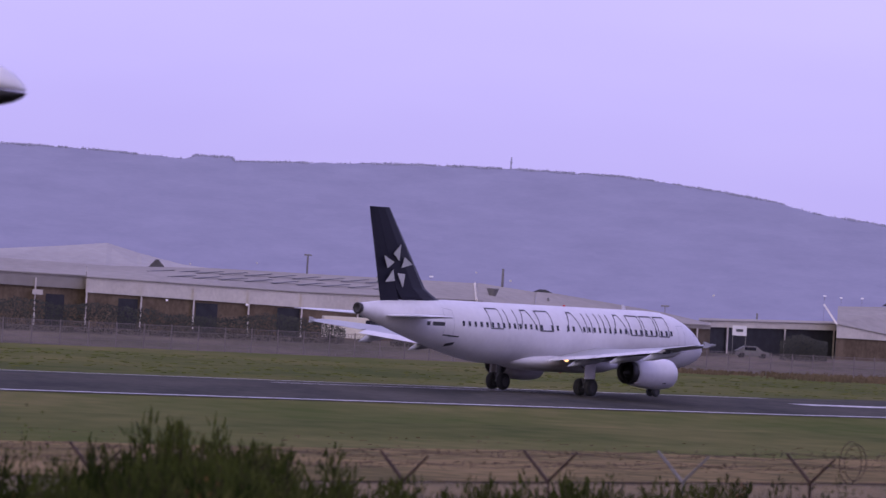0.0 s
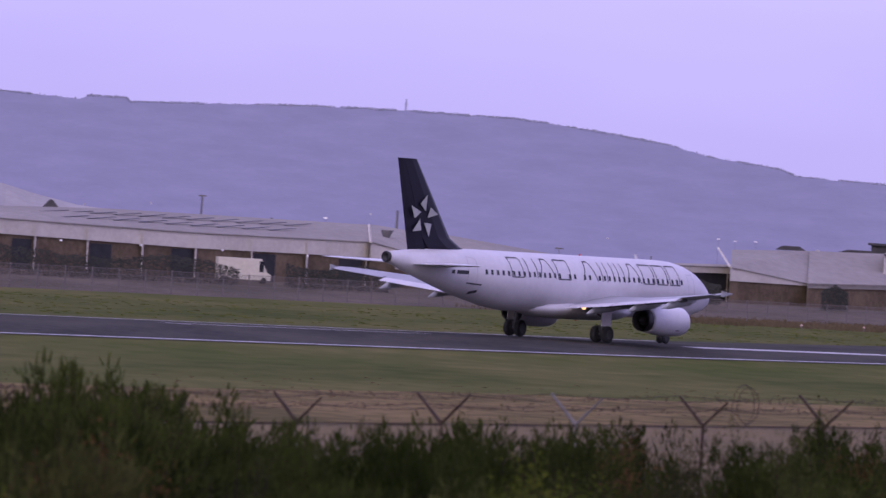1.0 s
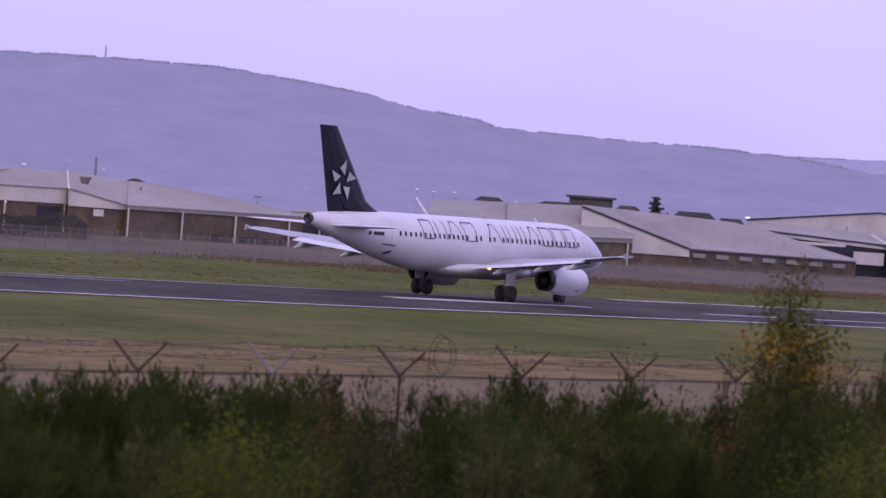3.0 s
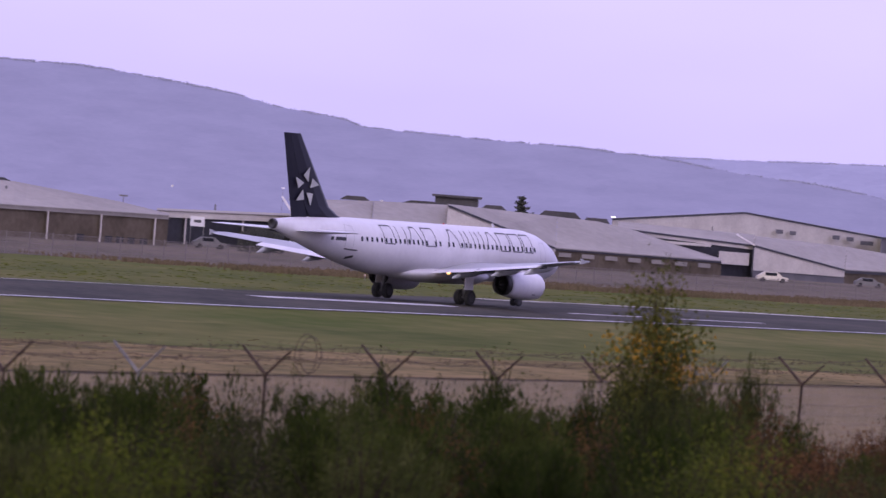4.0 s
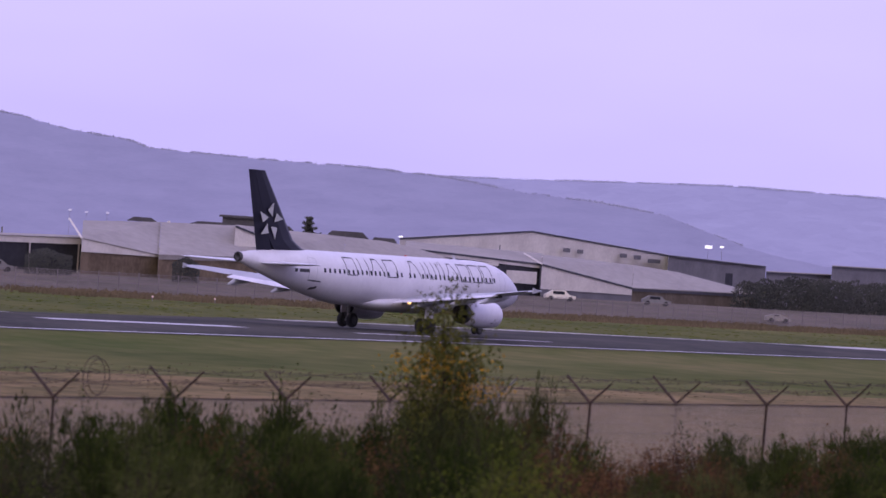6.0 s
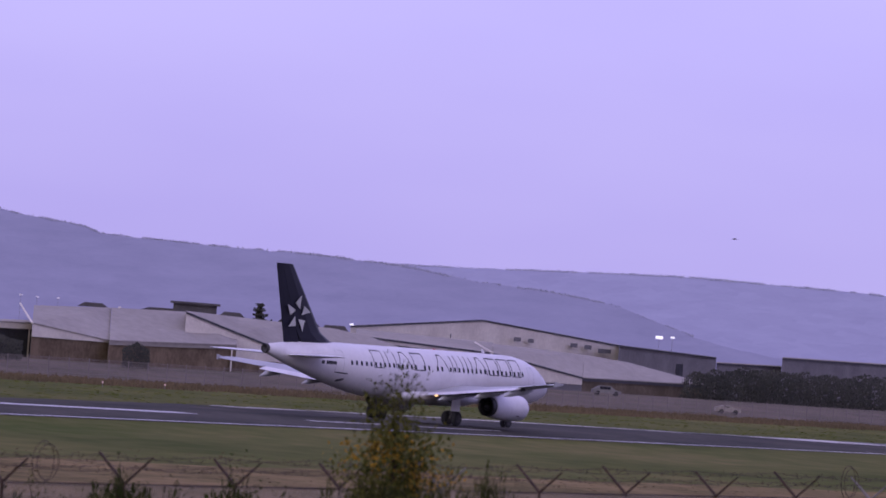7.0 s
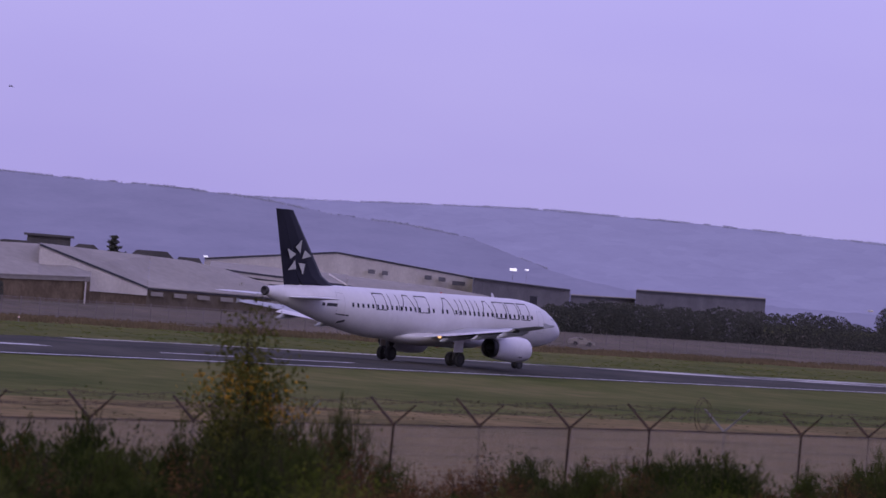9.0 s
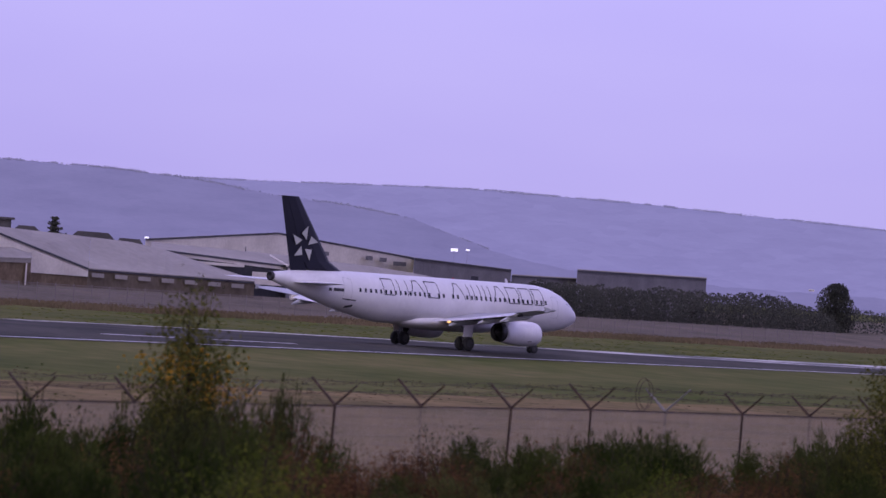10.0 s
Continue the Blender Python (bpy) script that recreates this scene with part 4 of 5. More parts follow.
        for dx in (-0.46, 0.46):
            w = put("wheel", big, jet, pose(x + dx, 0, 0.585))
            put("rim", big_rim, w, Matrix())
            WHEELS.append((w, x + dx, 0.0, 0.585))
    bm = bmesh.new()
    rod(bm, (0, 12.64, 0.38), (0, 12.75, 2.1), 0.09, 0.11, 10)
    rod(bm, (-0.32, 12.64, 0.38), (0.32, 12.64, 0.38), 0.05, 0.05, 8)
    rod(bm, (0, 12.7, 1.2), (0, 13.6, 2.1), 0.05, 0.05)
    part("nose_gear_leg", bm, M_STEEL, jet)
    for side in (1, -1):
        bm = bmesh.new()
        box(bm, side * 0.42 - 0.02, side * 0.42 + 0.02, 11.9, 13.2, 1.05, 1.95)
        part("gear_door", bm, M_WHITE, jet)
        w = put("wheel", small, jet, pose(side * 0.25, 12.64, 0.38))
        put("rim", small_rim, w, Matrix())
        WHEELS.append((w, side * 0.25, 12.64, 0.38))
    for z, u in ((5.97, 2.0), (1.42, 2.0)):
        bm = bmesh.new()
        bmesh.ops.create_uvsphere(bm, u_segments=10, v_segments=6, radius=0.08, matrix=Matrix.Translation((0, u, z)))
        part("beacon", bm, M_BEACON, jet, "red glass beacon")
    bm = bmesh.new()
    prism(bm, [(-0.02, 9.0, 5.9), (-0.02, 8.6, 5.9), (-0.02, 8.5, 6.3), (-0.02, 8.7, 6.3)], (0.04, 0, 0))
    part("aerial", bm, M_WHITE, jet)
    return jet


# ---- near perimeter fence ----
FENCE = 48.8


def fence_top(along):
    return 4.52 + 0.27 * min(1.0, max(0.0, (along - 58) / 35.0))


def build_fence():
    root = tagged(new("perimeter_fence"), "rusty mesh perimeter fence with Y-shaped barbed wire arms", "fence")
    across = Vector((-CH, SH, 0))
    a0, n = 59.6 - 3.0 * 8, 34
    random.seed(11)
    # posts
    for i in range(n):
        a = a0 + 3.0 * i
        top = fence_top(a)
        p = on_plan(a, FENCE)
        bm = bmesh.new()
        lean = random.uniform(-0.05, 0.05)
        j = Vector((p.x + lean, p.y, top))
        rod(bm, (p.x, p.y, p.z - 0.1), j, 0.023, 0.023, 6)
        for s in (1, -1):
            k = random.uniform(0.86, 1.08)
            tip = j + across * (0.45 * s * k) + Vector((0, 0, 0.40 * k))
            rod(bm, j, tip, 0.028 if s > 0 else 0.022, 0.020 if s > 0 else 0.014, 5)
        part("post", bm, M_RUST if i % 5 else M_POST, root)
    # strands of wire
    random.seed(12)
    for s, k in ((1, 0.98), (1, 0.62), (-1, 0.98), (-1, 0.60), (0, 0.0), (0, -0.03)):
        bm = bmesh.new()
        for i in range(n - 1):
            pts = []
            for q in range(5):
                a = a0 + 3.0 * (i + q / 4)
                p = plan(a, FENCE)
                sag = 0.05 * math.sin(math.pi * q / 4) if s else 0.01
                pts.append(Vector((p.x, p.y, fence_top(a) + 0.40 * k - sag)) + across * (0.45 * s * k))
            for u, v in zip(pts, pts[1:]):
                rod(bm, u, v, 0.0045 if s else 0.008, None, 4)
            if s:
                for q in range(12):
                    a = a0 + 3.0 * (i + random.random())
                    p = plan(a, FENCE)
                    c = Vector((p.x, p.y, fence_top(a) + 0.40 * k - 0.02)) + across * (0.45 * s * k)
                    d = Vector((random.uniform(-1, 1), random.uniform(-1, 1), random.uniform(-1, 1))) * 0.04
                    rod(bm, c - d, c + d, 0.005, None, 3)
        part("wire_strand", bm, M_RUST, root, "rusty barbed wire")
    # loose coils
    for a in (69.3, 94.2):
        bm = bmesh.new()
        for r, c in ((0.30, 0.0), (0.26, 0.12)):
            pts = []
            for q in range(19):
                t = 6.2832 * q / 18
                p = plan(a + c + 0.34 * math.cos(t) * 0.8, FENCE - 0.2)
                pts.append(Vector((p.x, p.y, fence_top(a) + 0.3 + r * math.sin(t))))
            for u, v in zip(pts, pts[1:]):
                rod(bm, u, v, 0.007, None, 4)
        part("wire_coil", bm, M_RUST, root, "loose coil of barbed wire")
    # welded mesh panels, one shared mesh
    bm = bmesh.new()
    for i in range(60):
        x = -1.5 + 3.0 * (i + 0.5) / 60
        box(bm, x - 0.0085, x + 0.0085, -0.004, 0.004, -2.05, -0.03)
    for i in range(14):
        z = -0.03 - 2.0 * i / 13
        box(bm, -1.5, 1.5, -0.012, -0.005, z - 0.004, z + 0.004)
    me = mesh_of("mesh_panel", bm, M_WIRE)
    for i in range(n - 1):
        a = a0 + 3.0 * (i + 0.5)
        p = plan(a, FENCE)
        ob = put("mesh_panel", me, root, pose(p.x, p.y, fence_top(a), 0, 0, 90 - HEAD))


def build_far_fence():
    root = tagged(new("far_perimeter_fence"), "grey mesh fence on concrete posts beyond the runway", "fence")
    n, step = 150, 4.0
    bm = bmesh.new()
    rod(bm, (0, 0, -0.3), (0, 0, 2.5), 0.06, 0.05, 5)
    me = mesh_of("post", bm, M_HAZEMESH)
    bm = bmesh.new()
    for i in range(17):
        x = step * (i + 0.5) / 17
        box(bm, x - 0.016, x + 0.016, -0.01, 0.01, 0.0, 2.35)
    for i in range(5):
        box(bm, 0, step, -0.02, -0.012, 0.1 + 0.55 * i, 0.14 + 0.55 * i)
    panel = mesh_of("mesh_panel", bm, M_HAZEMESH)
    for i in range(n):
        a = 210 + step * i
        p = on_plan(a, 386)
        put("post", me, root, pose(p.x, p.y, p.z))
        put("mesh_panel", panel, root, pose(p.x, p.y, p.z + 0.03, 0, 0, 90 - HEAD))


# ---- plants ----
def leaf_mesh(name, mat, points, size, long, up, seed, flat=False, along=None):
    """Many small leaves about the given points; each is a bent pair of quads, or one thin blade, which may lie along given directions."""
    rng = np.random.RandomState(seed)
    p = np.array(points, dtype=float)
    n = len(p)

    def unit(v):
        return v / np.maximum(1e-9, np.linalg.norm(v, axis=1))[:, None]

    d = rng.uniform(-1, 1, (n, 3))
    d[:, 2] = rng.uniform(-0.4, 1, n) + up
    if along is not None:
        d = d * 0.55 + unit(np.array(along, dtype=float)) * 1.1
    d = unit(d)
    s = unit(np.cross(d, rng.uniform(-1, 1, (n, 3))))
    l = (size * long * rng.uniform(0.6, 1.3, n))[:, None]
    w = (size * rng.uniform(0.6, 1.3, n))[:, None]
    if flat:
        v = np.stack([p - s * w * 0.5, p + s * w * 0.5, p + d * l + s * w * 0.2, p + d * l - s * w * 0.2], axis=1)
        faces = [(0, 1, 2, 3)]
    else:
        bend = np.cross(d, s) * 0.15 * l
        v = np.stack([p - s * w * 0.3, p + s * w * 0.3, p + d * l * 0.5 + s * w * 0.5 + bend, p + d * l * 0.5 - s * w * 0.5 + bend, p + d * l + s * w * 0.12, p + d * l - s * w * 0.12], axis=1)
        faces = [(0, 1, 2, 3), (3, 2, 4, 5)]
    k = v.shape[1]
    f = np.concatenate([np.arange(n)[:, None] * k + np.array(q) for q in faces])
    me = bpy.data.meshes.new(name)
    me.from_pydata(v.reshape(-1, 3).tolist(), [], f.tolist())
    me.materials.append(mat)
    return me


def shrub_meshes(seed, style, mat):
    """Foliage and wood of one shrub about 1 m high and wide, standing at the origin."""
    rng = np.random.RandomState(seed)
    bm = bmesh.new()
    pts, ways = [], []
    count, each, blur = {"broom": (44, 98, 0.034), "bramble": (60, 72, 0.055), "birch": (56, 105, 0.048)}[style]
    for i in range(count):
        a = rng.uniform(0, 6.2832)
        if style == "broom":
            # plumes that lean out from a few stems, the outer ones lower
            t = abs(rng.normal(0, 0.34))
            l = rng.uniform(0.70, 1.10) * (1.0 - 0.18 * min(1.0, t)) * (0.90 + 0.10 * math.sin(2 * a + seed))
            tip = Vector((math.cos(a) * math.sin(t) * l, math.sin(a) * math.sin(t) * l, math.cos(t) * l))
            foot = Vector((math.cos(a) * 0.16 * rng.rand(), math.sin(a) * 0.16 * rng.rand(), 0.0))
        elif style == "bramble":
            t = rng.uniform(0.0, 1.45)
            l = rng.uniform(0.5, 1.0) * (1 + 0.20 * math.sin(3 * a + seed))
            tip = Vector((math.cos(a) * math.sin(t) * l * 0.62, math.sin(a) * math.sin(t) * l * 0.62, 0.10 + math.cos(t) * l * 0.90))
            foot = Vector((tip.x * 0.3, tip.y * 0.3, 0.0))
        else:
            h = rng.uniform(0.15, 1.0) ** 1.15
            w = (0.36 * (1.0 - h) + 0.10) * rng.uniform(0.3, 1.25)
            tip = Vector((math.cos(a) * w, math.sin(a) * w, h))
            foot = Vector((0.0, 0.0, max(0.0, h - 0.20)))
        mid = foot.lerp(tip, 0.55) + Vector((rng.uniform(-0.04, 0.04), rng.uniform(-0.04, 0.04), 0.05))
        k = 0.5 if style == "birch" else 1.0
        rod(bm, foot, mid, 0.005 * k, 0.0035 * k, 3)
        rod(bm, mid, tip, 0.0035 * k, 0.0015 * k, 3)
        for k in range(each):
            u = rng.uniform(0.0, 1.0) ** 0.7
            q = foot.lerp(mid, u * 2) if u < 0.5 else mid.lerp(tip, u * 2 - 1)
            if style == "broom":
                # side sprays, widest at two thirds of the plume
                wide = blur * (0.35 + 1.25 * math.sin(math.pi * min(1.0, u * 0.92 + 0.04)))
            else:
                wide = blur
            off = Vector(rng.normal(0, wide, 3))
            pts.append(q + off)
            ways.append((tip - mid).normalized() + off * 9.0)
    if style == "birch":
        rod(bm, (0, 0, 0), (0.02, 0.01, 0.55), 0.008, 0.005, 6)
        rod(bm, (0.02, 0.01, 0.55), (-0.01, 0.02, 1.0), 0.005, 0.001, 6)
    stem = mesh_of("wood", bm, M_BARK)
    size, long, up = {"broom": (0.0110, 5.0, 0.8), "bramble": (0.0140, 1.5, 0.3), "birch": (0.011, 1.5, 0.0)}[style]
    leaf = leaf_mesh("foliage", mat, pts, size, long, up, seed + 1, style != "birch", ways if style == "broom" else None)
    return stem, leaf


TOPS = [(-9, -1.8), (-4.04, -1.87), (-3.1, -1.70), (-2.5, -1.46), (-1.7, -1.68), (-0.95, -1.72), (-0.66, -1.84), (0.2, -1.84), (1.05, -1.80), (1.9, -1.84), (2.74, -1.80), (3.37, -1.68), (4.46, -1.60), (5.1, -1.60),
        (5.6, -1.70), (5.9, -1.5), (6.3, -1.72), (6.7, -1.55), (8.0, -1.5), (8.3, -1.22), (8.55, -1.55), (8.9, -1.82), (10.0, -1.58), (10.5, -1.58), (11.1, -1.52), (11.6, -1.45), (12.4, -1.43), (13.0, -1.48), (13.5, -1.4), (16, -1.5)]


def plant(name, label, category, group, meshes, where, height, spread, turn):
    stem, leaf = meshes
    root = tagged(new(name), label, category, group)
    root.matrix_basis = pose(where.x, where.y, where.z, 0, 0, turn)
    for nm, me in (("wood", stem), ("foliage", leaf)):
        ob = put(nm, me, root, Matrix.Diagonal((spread, spread, height, 1)))
    return root


# where a kind of shrub prevails: bearings, distances square to the fence, kinds, share
PATCHES = [(-9, 1.4, 36, 48, (0, 1, 0, 5), 0.7), (1.4, 3.0, 28, 37, (3, 3, 6), 0.8), (2.6, 3.4, 34, 43, (4, 6), 0.5), (6.1, 7.8, 28, 40, (5, 0, 5), 0.85), (8.2, 9.3, 28, 34, (3, 3, 6), 0.9),
           (8.3, 9.9, 33.5, 46, (4, 4, 6), 0.75), (9.9, 11.6, 28, 46, (5, 6, 4, 2), 0.6), (11.6, 12.4, 28, 40, (3, 6, 3), 0.8), (12.4, 13.6, 28, 46, (4, 6, 4), 0.8)]


def build_plants():
    kinds = []
    for k, (style, mat, label) in enumerate((("broom", M_LEAF_DARK, "dark green upright broom bush by the fence"), ("broom", M_LEAF_DARK, "dark green upright broom bush by the fence"), ("broom", M_LEAF_OLIVE, "olive green wiry broom bush by the fence"),
                                      ("bramble", M_LEAF_GREEN, "green bramble bush with small leaves"), ("bramble", M_LEAF_RED, "reddish brown autumn bramble bush"), ("bramble", M_LEAF_DARK, "dark green dense bramble bush"), ("bramble", M_LEAF_OLIVE, "olive green bramble bush"))):
        kinds.append((shrub_meshes(100 + 7 * k, style, mat), label))
    rng = random.Random(5)
    for perp, step, drop, pick in ((44.0, 1.15, 0.0, (0, 1, 0, 2, 1, 5)), (41.5, 1.0, 0.08, (0, 1, 2, 5, 6, 1)), (38.5, 0.95, 0.20, (5, 0, 6, 4, 1, 5)), (35.5, 0.95, 0.36, (0, 5, 6, 0, 4, 1)), (31.5, 0.95, 0.58, (5, 6, 2, 4, 0, 3))):
        a = perp / math.tan(radians(HEAD + 6.0))
        end = perp / math.tan(radians(HEAD - 15.5))
        while a < end:
            q = perp + rng.uniform(-1.4, 1.4)
            p = on_plan(a, q)
            az = math.degrees(math.atan2(p.x, p.y))
            d = math.hypot(p.x, p.y)
            el = between(TOPS, az) - drop - abs(rng.gauss(0.0, 0.12)) + 0.05
            h = high(el, d) - p.z
            if h > 0.5:
                k = rng.choice(pick)
                for b0, b1, p0, p1, sorts, share in PATCHES:
                    if b0 < az < b1 and p0 < q < p1 and rng.random() < share:
                        k = rng.choice(sorts)
                plant("shrub", kinds[k][1], "shrub", "shrubs in front of the fence", kinds[k][0], p, h, h * rng.uniform(1.0, 1.4) if k < 3 else rng.uniform(1.5, 2.3), rng.uniform(0, 360))
            a += step * rng.uniform(0.7, 1.3)
    # birch saplings
    birch = shrub_meshes(301, "birch", M_LEAF_BIRCH)
    crng = np.random.RandomState(77)
    gold = leaf_mesh("yellow_leaves", M_LEAF_YELLOW, [tuple(crng.normal(0, 1, 3) * (0.30, 0.30, 0.12)) for i in range(340)], 0.034, 1.4, 0.0, 78)
    for az, perp, el, spread in ((7.15, 41.0, -1.30, 2.0), (7.62, 40.6, -1.18, 1.9), (7.4, 39.2, -1.5, 2.2), (8.32, 42.0, -1.17, 1.2), (13.8, 39.5, -1.15, 1.8), (14.4, 39.0, -1.0, 2.0), (-2.5, 42.5, -1.43, 2.2)):
        p2, d = bearing(az, perp)
        z = ground_z(perp)
        plant("shrub", kinds[2 if az < 13.9 and az > 0 else 0][1], "shrub", "shrubs in front of the fence", kinds[2 if az < 13.9 and az > 0 else 0][0], Vector((p2.x, p2.y, z)), high(el, d) - z, spread, az * 50)
    for az, perp, el, spread in ((7.40, 40.0, -0.50, 3.0), (14.15, 38.0, -0.62, 2.6)):
        p2, d = bearing(az, perp)
        z = ground_z(perp)
        tree = plant("birch_sapling", "young birch with thin olive and yellow autumn leaves" if az < 10 else "young olive green birch sapling", "tree", "", birch, Vector((p2.x, p2.y, z)), high(el, d) - z, spread, 20)
        if az < 10:
            put("yellow_leaves", gold, tree, Matrix.Translation((-0.10, 0, 2.34)))
            put("yellow_leaves", gold, tree, Matrix.Translation((0.35, -0.1, 2.05)) @ Matrix.Diagonal((0.7, 0.7, 0.7, 1)))


def clump_row(name, label, az0, az1, perp, tops, count, size, seed, foot=-1.1, mat=None):
    """A far hedge of many leafy clumps."""
    rng = np.random.RandomState(seed)
    pts = []
    for i in range(count):
        az = rng.uniform(az0, az1)
        pp = perp + rng.uniform(-3, 3)
        p, d = bearing(az, pp)
        top = high(between(tops, az) + 0.040 * noise.noise((az * 2.6, seed, 0)) + 0.050 * abs(noise.noise((az * 5.5, pp * 0.2, seed))) - 0.01, d)
        z = foot + (top - foot) * rng.uniform(0, 1) ** 0.7
        pts.append((p.x, p.y, z))
    ob = new(name, leaf_mesh(name, mat or M_HEDGE, pts, size, 1.4, 0.4, seed + 1))
    return tagged(ob, label, "hedge", kind="stuff")


def tussocks(name, label, mat, perp0, perp1, count, width, height, seed, patchy, a0=150, a1=680):
    """Upright tufts of rough grass scattered in patches on the airfield."""
    rng = np.random.RandomState(seed)
    v = []
    while len(v) < count * 4:
        a, q = rng.uniform(a0, a1), rng.uniform(perp0, perp1)
        if noise.noise((a * 0.09, q * 0.16, seed)) + 0.5 * noise.noise((a * 0.4, q * 0.4, seed)) < patchy * rng.uniform(0.4, 1.0):
            continue
        c = on_plan(a, q, -0.03)
        w, h, t = width * rng.uniform(0.5, 1.5), height * rng.uniform(0.4, 1.2), rng.uniform(-0.9, 0.9)
        s = Vector((math.cos(t), math.sin(t), 0)) * (w / 2)
        top = Vector((rng.uniform(-0.3, 0.3) * w, rng.uniform(-0.3, 0.3) * h, h))
        v += [c - s, c + s, c + s * 0.6 + top, c - s * 0.6 + top]
    me = bpy.data.meshes.new(name)
    me.from_pydata([tuple(x) for x in v], [], [(4 * i, 4 * i + 1, 4 * i + 2, 4 * i + 3) for i in range(len(v) // 4)])
    me.materials.append(mat)
    tagged(new(name, me), label, "grass", kind="stuff")


def build_tussocks():
    tussocks("dry_grass", "tall brown dry grass along the far fence", M_DRYTUFT, 352, 390, 20000, 0.24, 0.38, 41, -0.05, 500, 900)
    tussocks("rough_grass", "low green grass tufts beyond the runway", M_TUFT, 275, 362, 6000, 0.6, 0.08, 44, 0.0)
    tussocks("dry_grass", "dry tufts on the bare strip behind the fence", M_DRYTUFT, 120, 184, 5000, 0.25, 0.06, 45, 0.0, 90, 520)


def crown_row(name, label, az0, az1, perp, tops, crowns, each, size, seed, foot=-1.1):
    """A far belt of rounded tree crowns of uneven height, with leafy skirts down to the ground."""
    rng = np.random.RandomState(seed)
    pts = []
    for c in range(crowns):
        az = az0 + (az1 - az0) * (c + rng.uniform(0.1, 0.9)) / crowns
        p, d = bearing(az, perp + rng.uniform(-5, 5))
        top = high(between(tops, az) + rng.uniform(-0.055, 0.022), d)
        r, tall = rng.uniform(2.2, 4.6), top - foot
        for i in range(each):
            a, u = rng.uniform(0, 6.2832), rng.uniform(0, 1)
            z = foot + tall * u
            k = math.sqrt(max(0.02, 1 - max(0.0, (u - 0.45) / 0.55) ** 2)) * rng.uniform(0.75, 1.05) * (1 + 0.15 * math.sin(4 * a + 9 * u + c))
            pts.append((p.x + r * k * math.cos(a), p.y + r * k * math.sin(a), z))
    ob = new(name, leaf_mesh(name, M_HEDGE, pts, size, 1.3, 0.4, seed + 1))
    return tagged(ob, label, "hedge", kind="stuff")


def build_far_plants():
    crown_row("hedge_row", "dark tall hedge of mixed trees beyond the airfield", 10.25, 13.45, 470, [(10.3, -0.16), (10.7, -0.10), (11.5, -0.10), (12.0, -0.07), (12.5, -0.075), (12.9, -0.06), (13.1, -0.09), (13.3, -0.14), (13.45, -0.2)], 64, 620, 0.26, 21)
    clump_row("hedge_row", "low dark hedge beyond the airfield", 13.4, 17.0, 480, [(13.4, -0.14), (14.0, -0.14), (17, -0.16)], 9000, 0.28, 22)
    clump_row("hedge_row", "dark scrub along the brick shed", -7.0, -0.9, 415, [(-7, -0.40), (-3.2, -0.41), (-2.4, -0.47), (-1.9, -0.46), (-1.6, -0.41), (-1.2, -0.44), (-0.9, -0.50)], 24000, 0.14, 23)
    clump_row("hedge_row", "dark scrub beside the sheds", -0.45, 0.55, 414, [(-0.45, -0.43), (0.0, -0.45), (0.4, -0.42), (0.55, -0.5)], 5000, 0.14, 24)
    clump_row("hedge_row", "dark bush in front of an open shed", 3.3, 3.75, 425, [(3.3, -0.36), (3.5, -0.31), (3.75, -0.37)], 4000, 0.14, 25)
    clump_row("hedge_row", "small dark bush by a brown shed", 4.72, 4.98, 425, [(4.72, -0.36), (4.85, -0.28), (4.98, -0.36)], 2600, 0.14, 26)
    # single round tree and the dark pine behind the roofs
    for az, perp, e0, e1, w, n, s, label in ((13.58, 476, -0.4, 0.09, 0.19, 5200, 0.3, "round dark tree standing above the hedge"), (6.005, 520, 0.0, 0.165, 0.10, 700, 0.3, "dark pine tree behind the shed roofs")):
        rng = np.random.RandomState(int(az * 100))
        p, d = bearing(az, perp)
        z0, z1, r = high(e0, d), high(e1, d), d * math.tan(radians(w))
        root = tagged(new("tree"), label, "tree")
        bm = bmesh.new()
        rod(bm, (p.x, p.y, -1), (p.x, p.y, z1 - 0.4), 0.3, 0.08, 6)
        for k in range(7):
            a = k * 2.4
            zz = z0 + (z1 - z0) * (0.35 + 0.08 * k)
            rod(bm, (p.x, p.y, zz - 0.6), (p.x + r * 0.7 * math.cos(a), p.y + r * 0.7 * math.sin(a), zz), 0.1, 0.03, 5)
        part("trunk", bm, M_BARK, root)
        pts = []
        for i in range(n):
            u = rng.uniform(0, 1)
            k = math.sin(math.pi * min(1, 0.12 + 0.85 * u)) ** 0.5 if az > 10 else (1.1 - 0.75 * u) * max(0.12, 0.45 + 0.55 * math.sin(u * 21))
            a = rng.uniform(0, 6.2832)
            q = r * k * rng.uniform(0.2, 1) * (1 + 0.2 * math.sin(3 * a + 7 * u))
            pts.append((p.x + q * math.cos(a), p.y + q * math.sin(a), z0 + (z1 - z0) * u))
        put("crown", leaf_mesh("crown", M_HEDGE, pts, s, 1.4, 0.3, 9), root, Matrix())


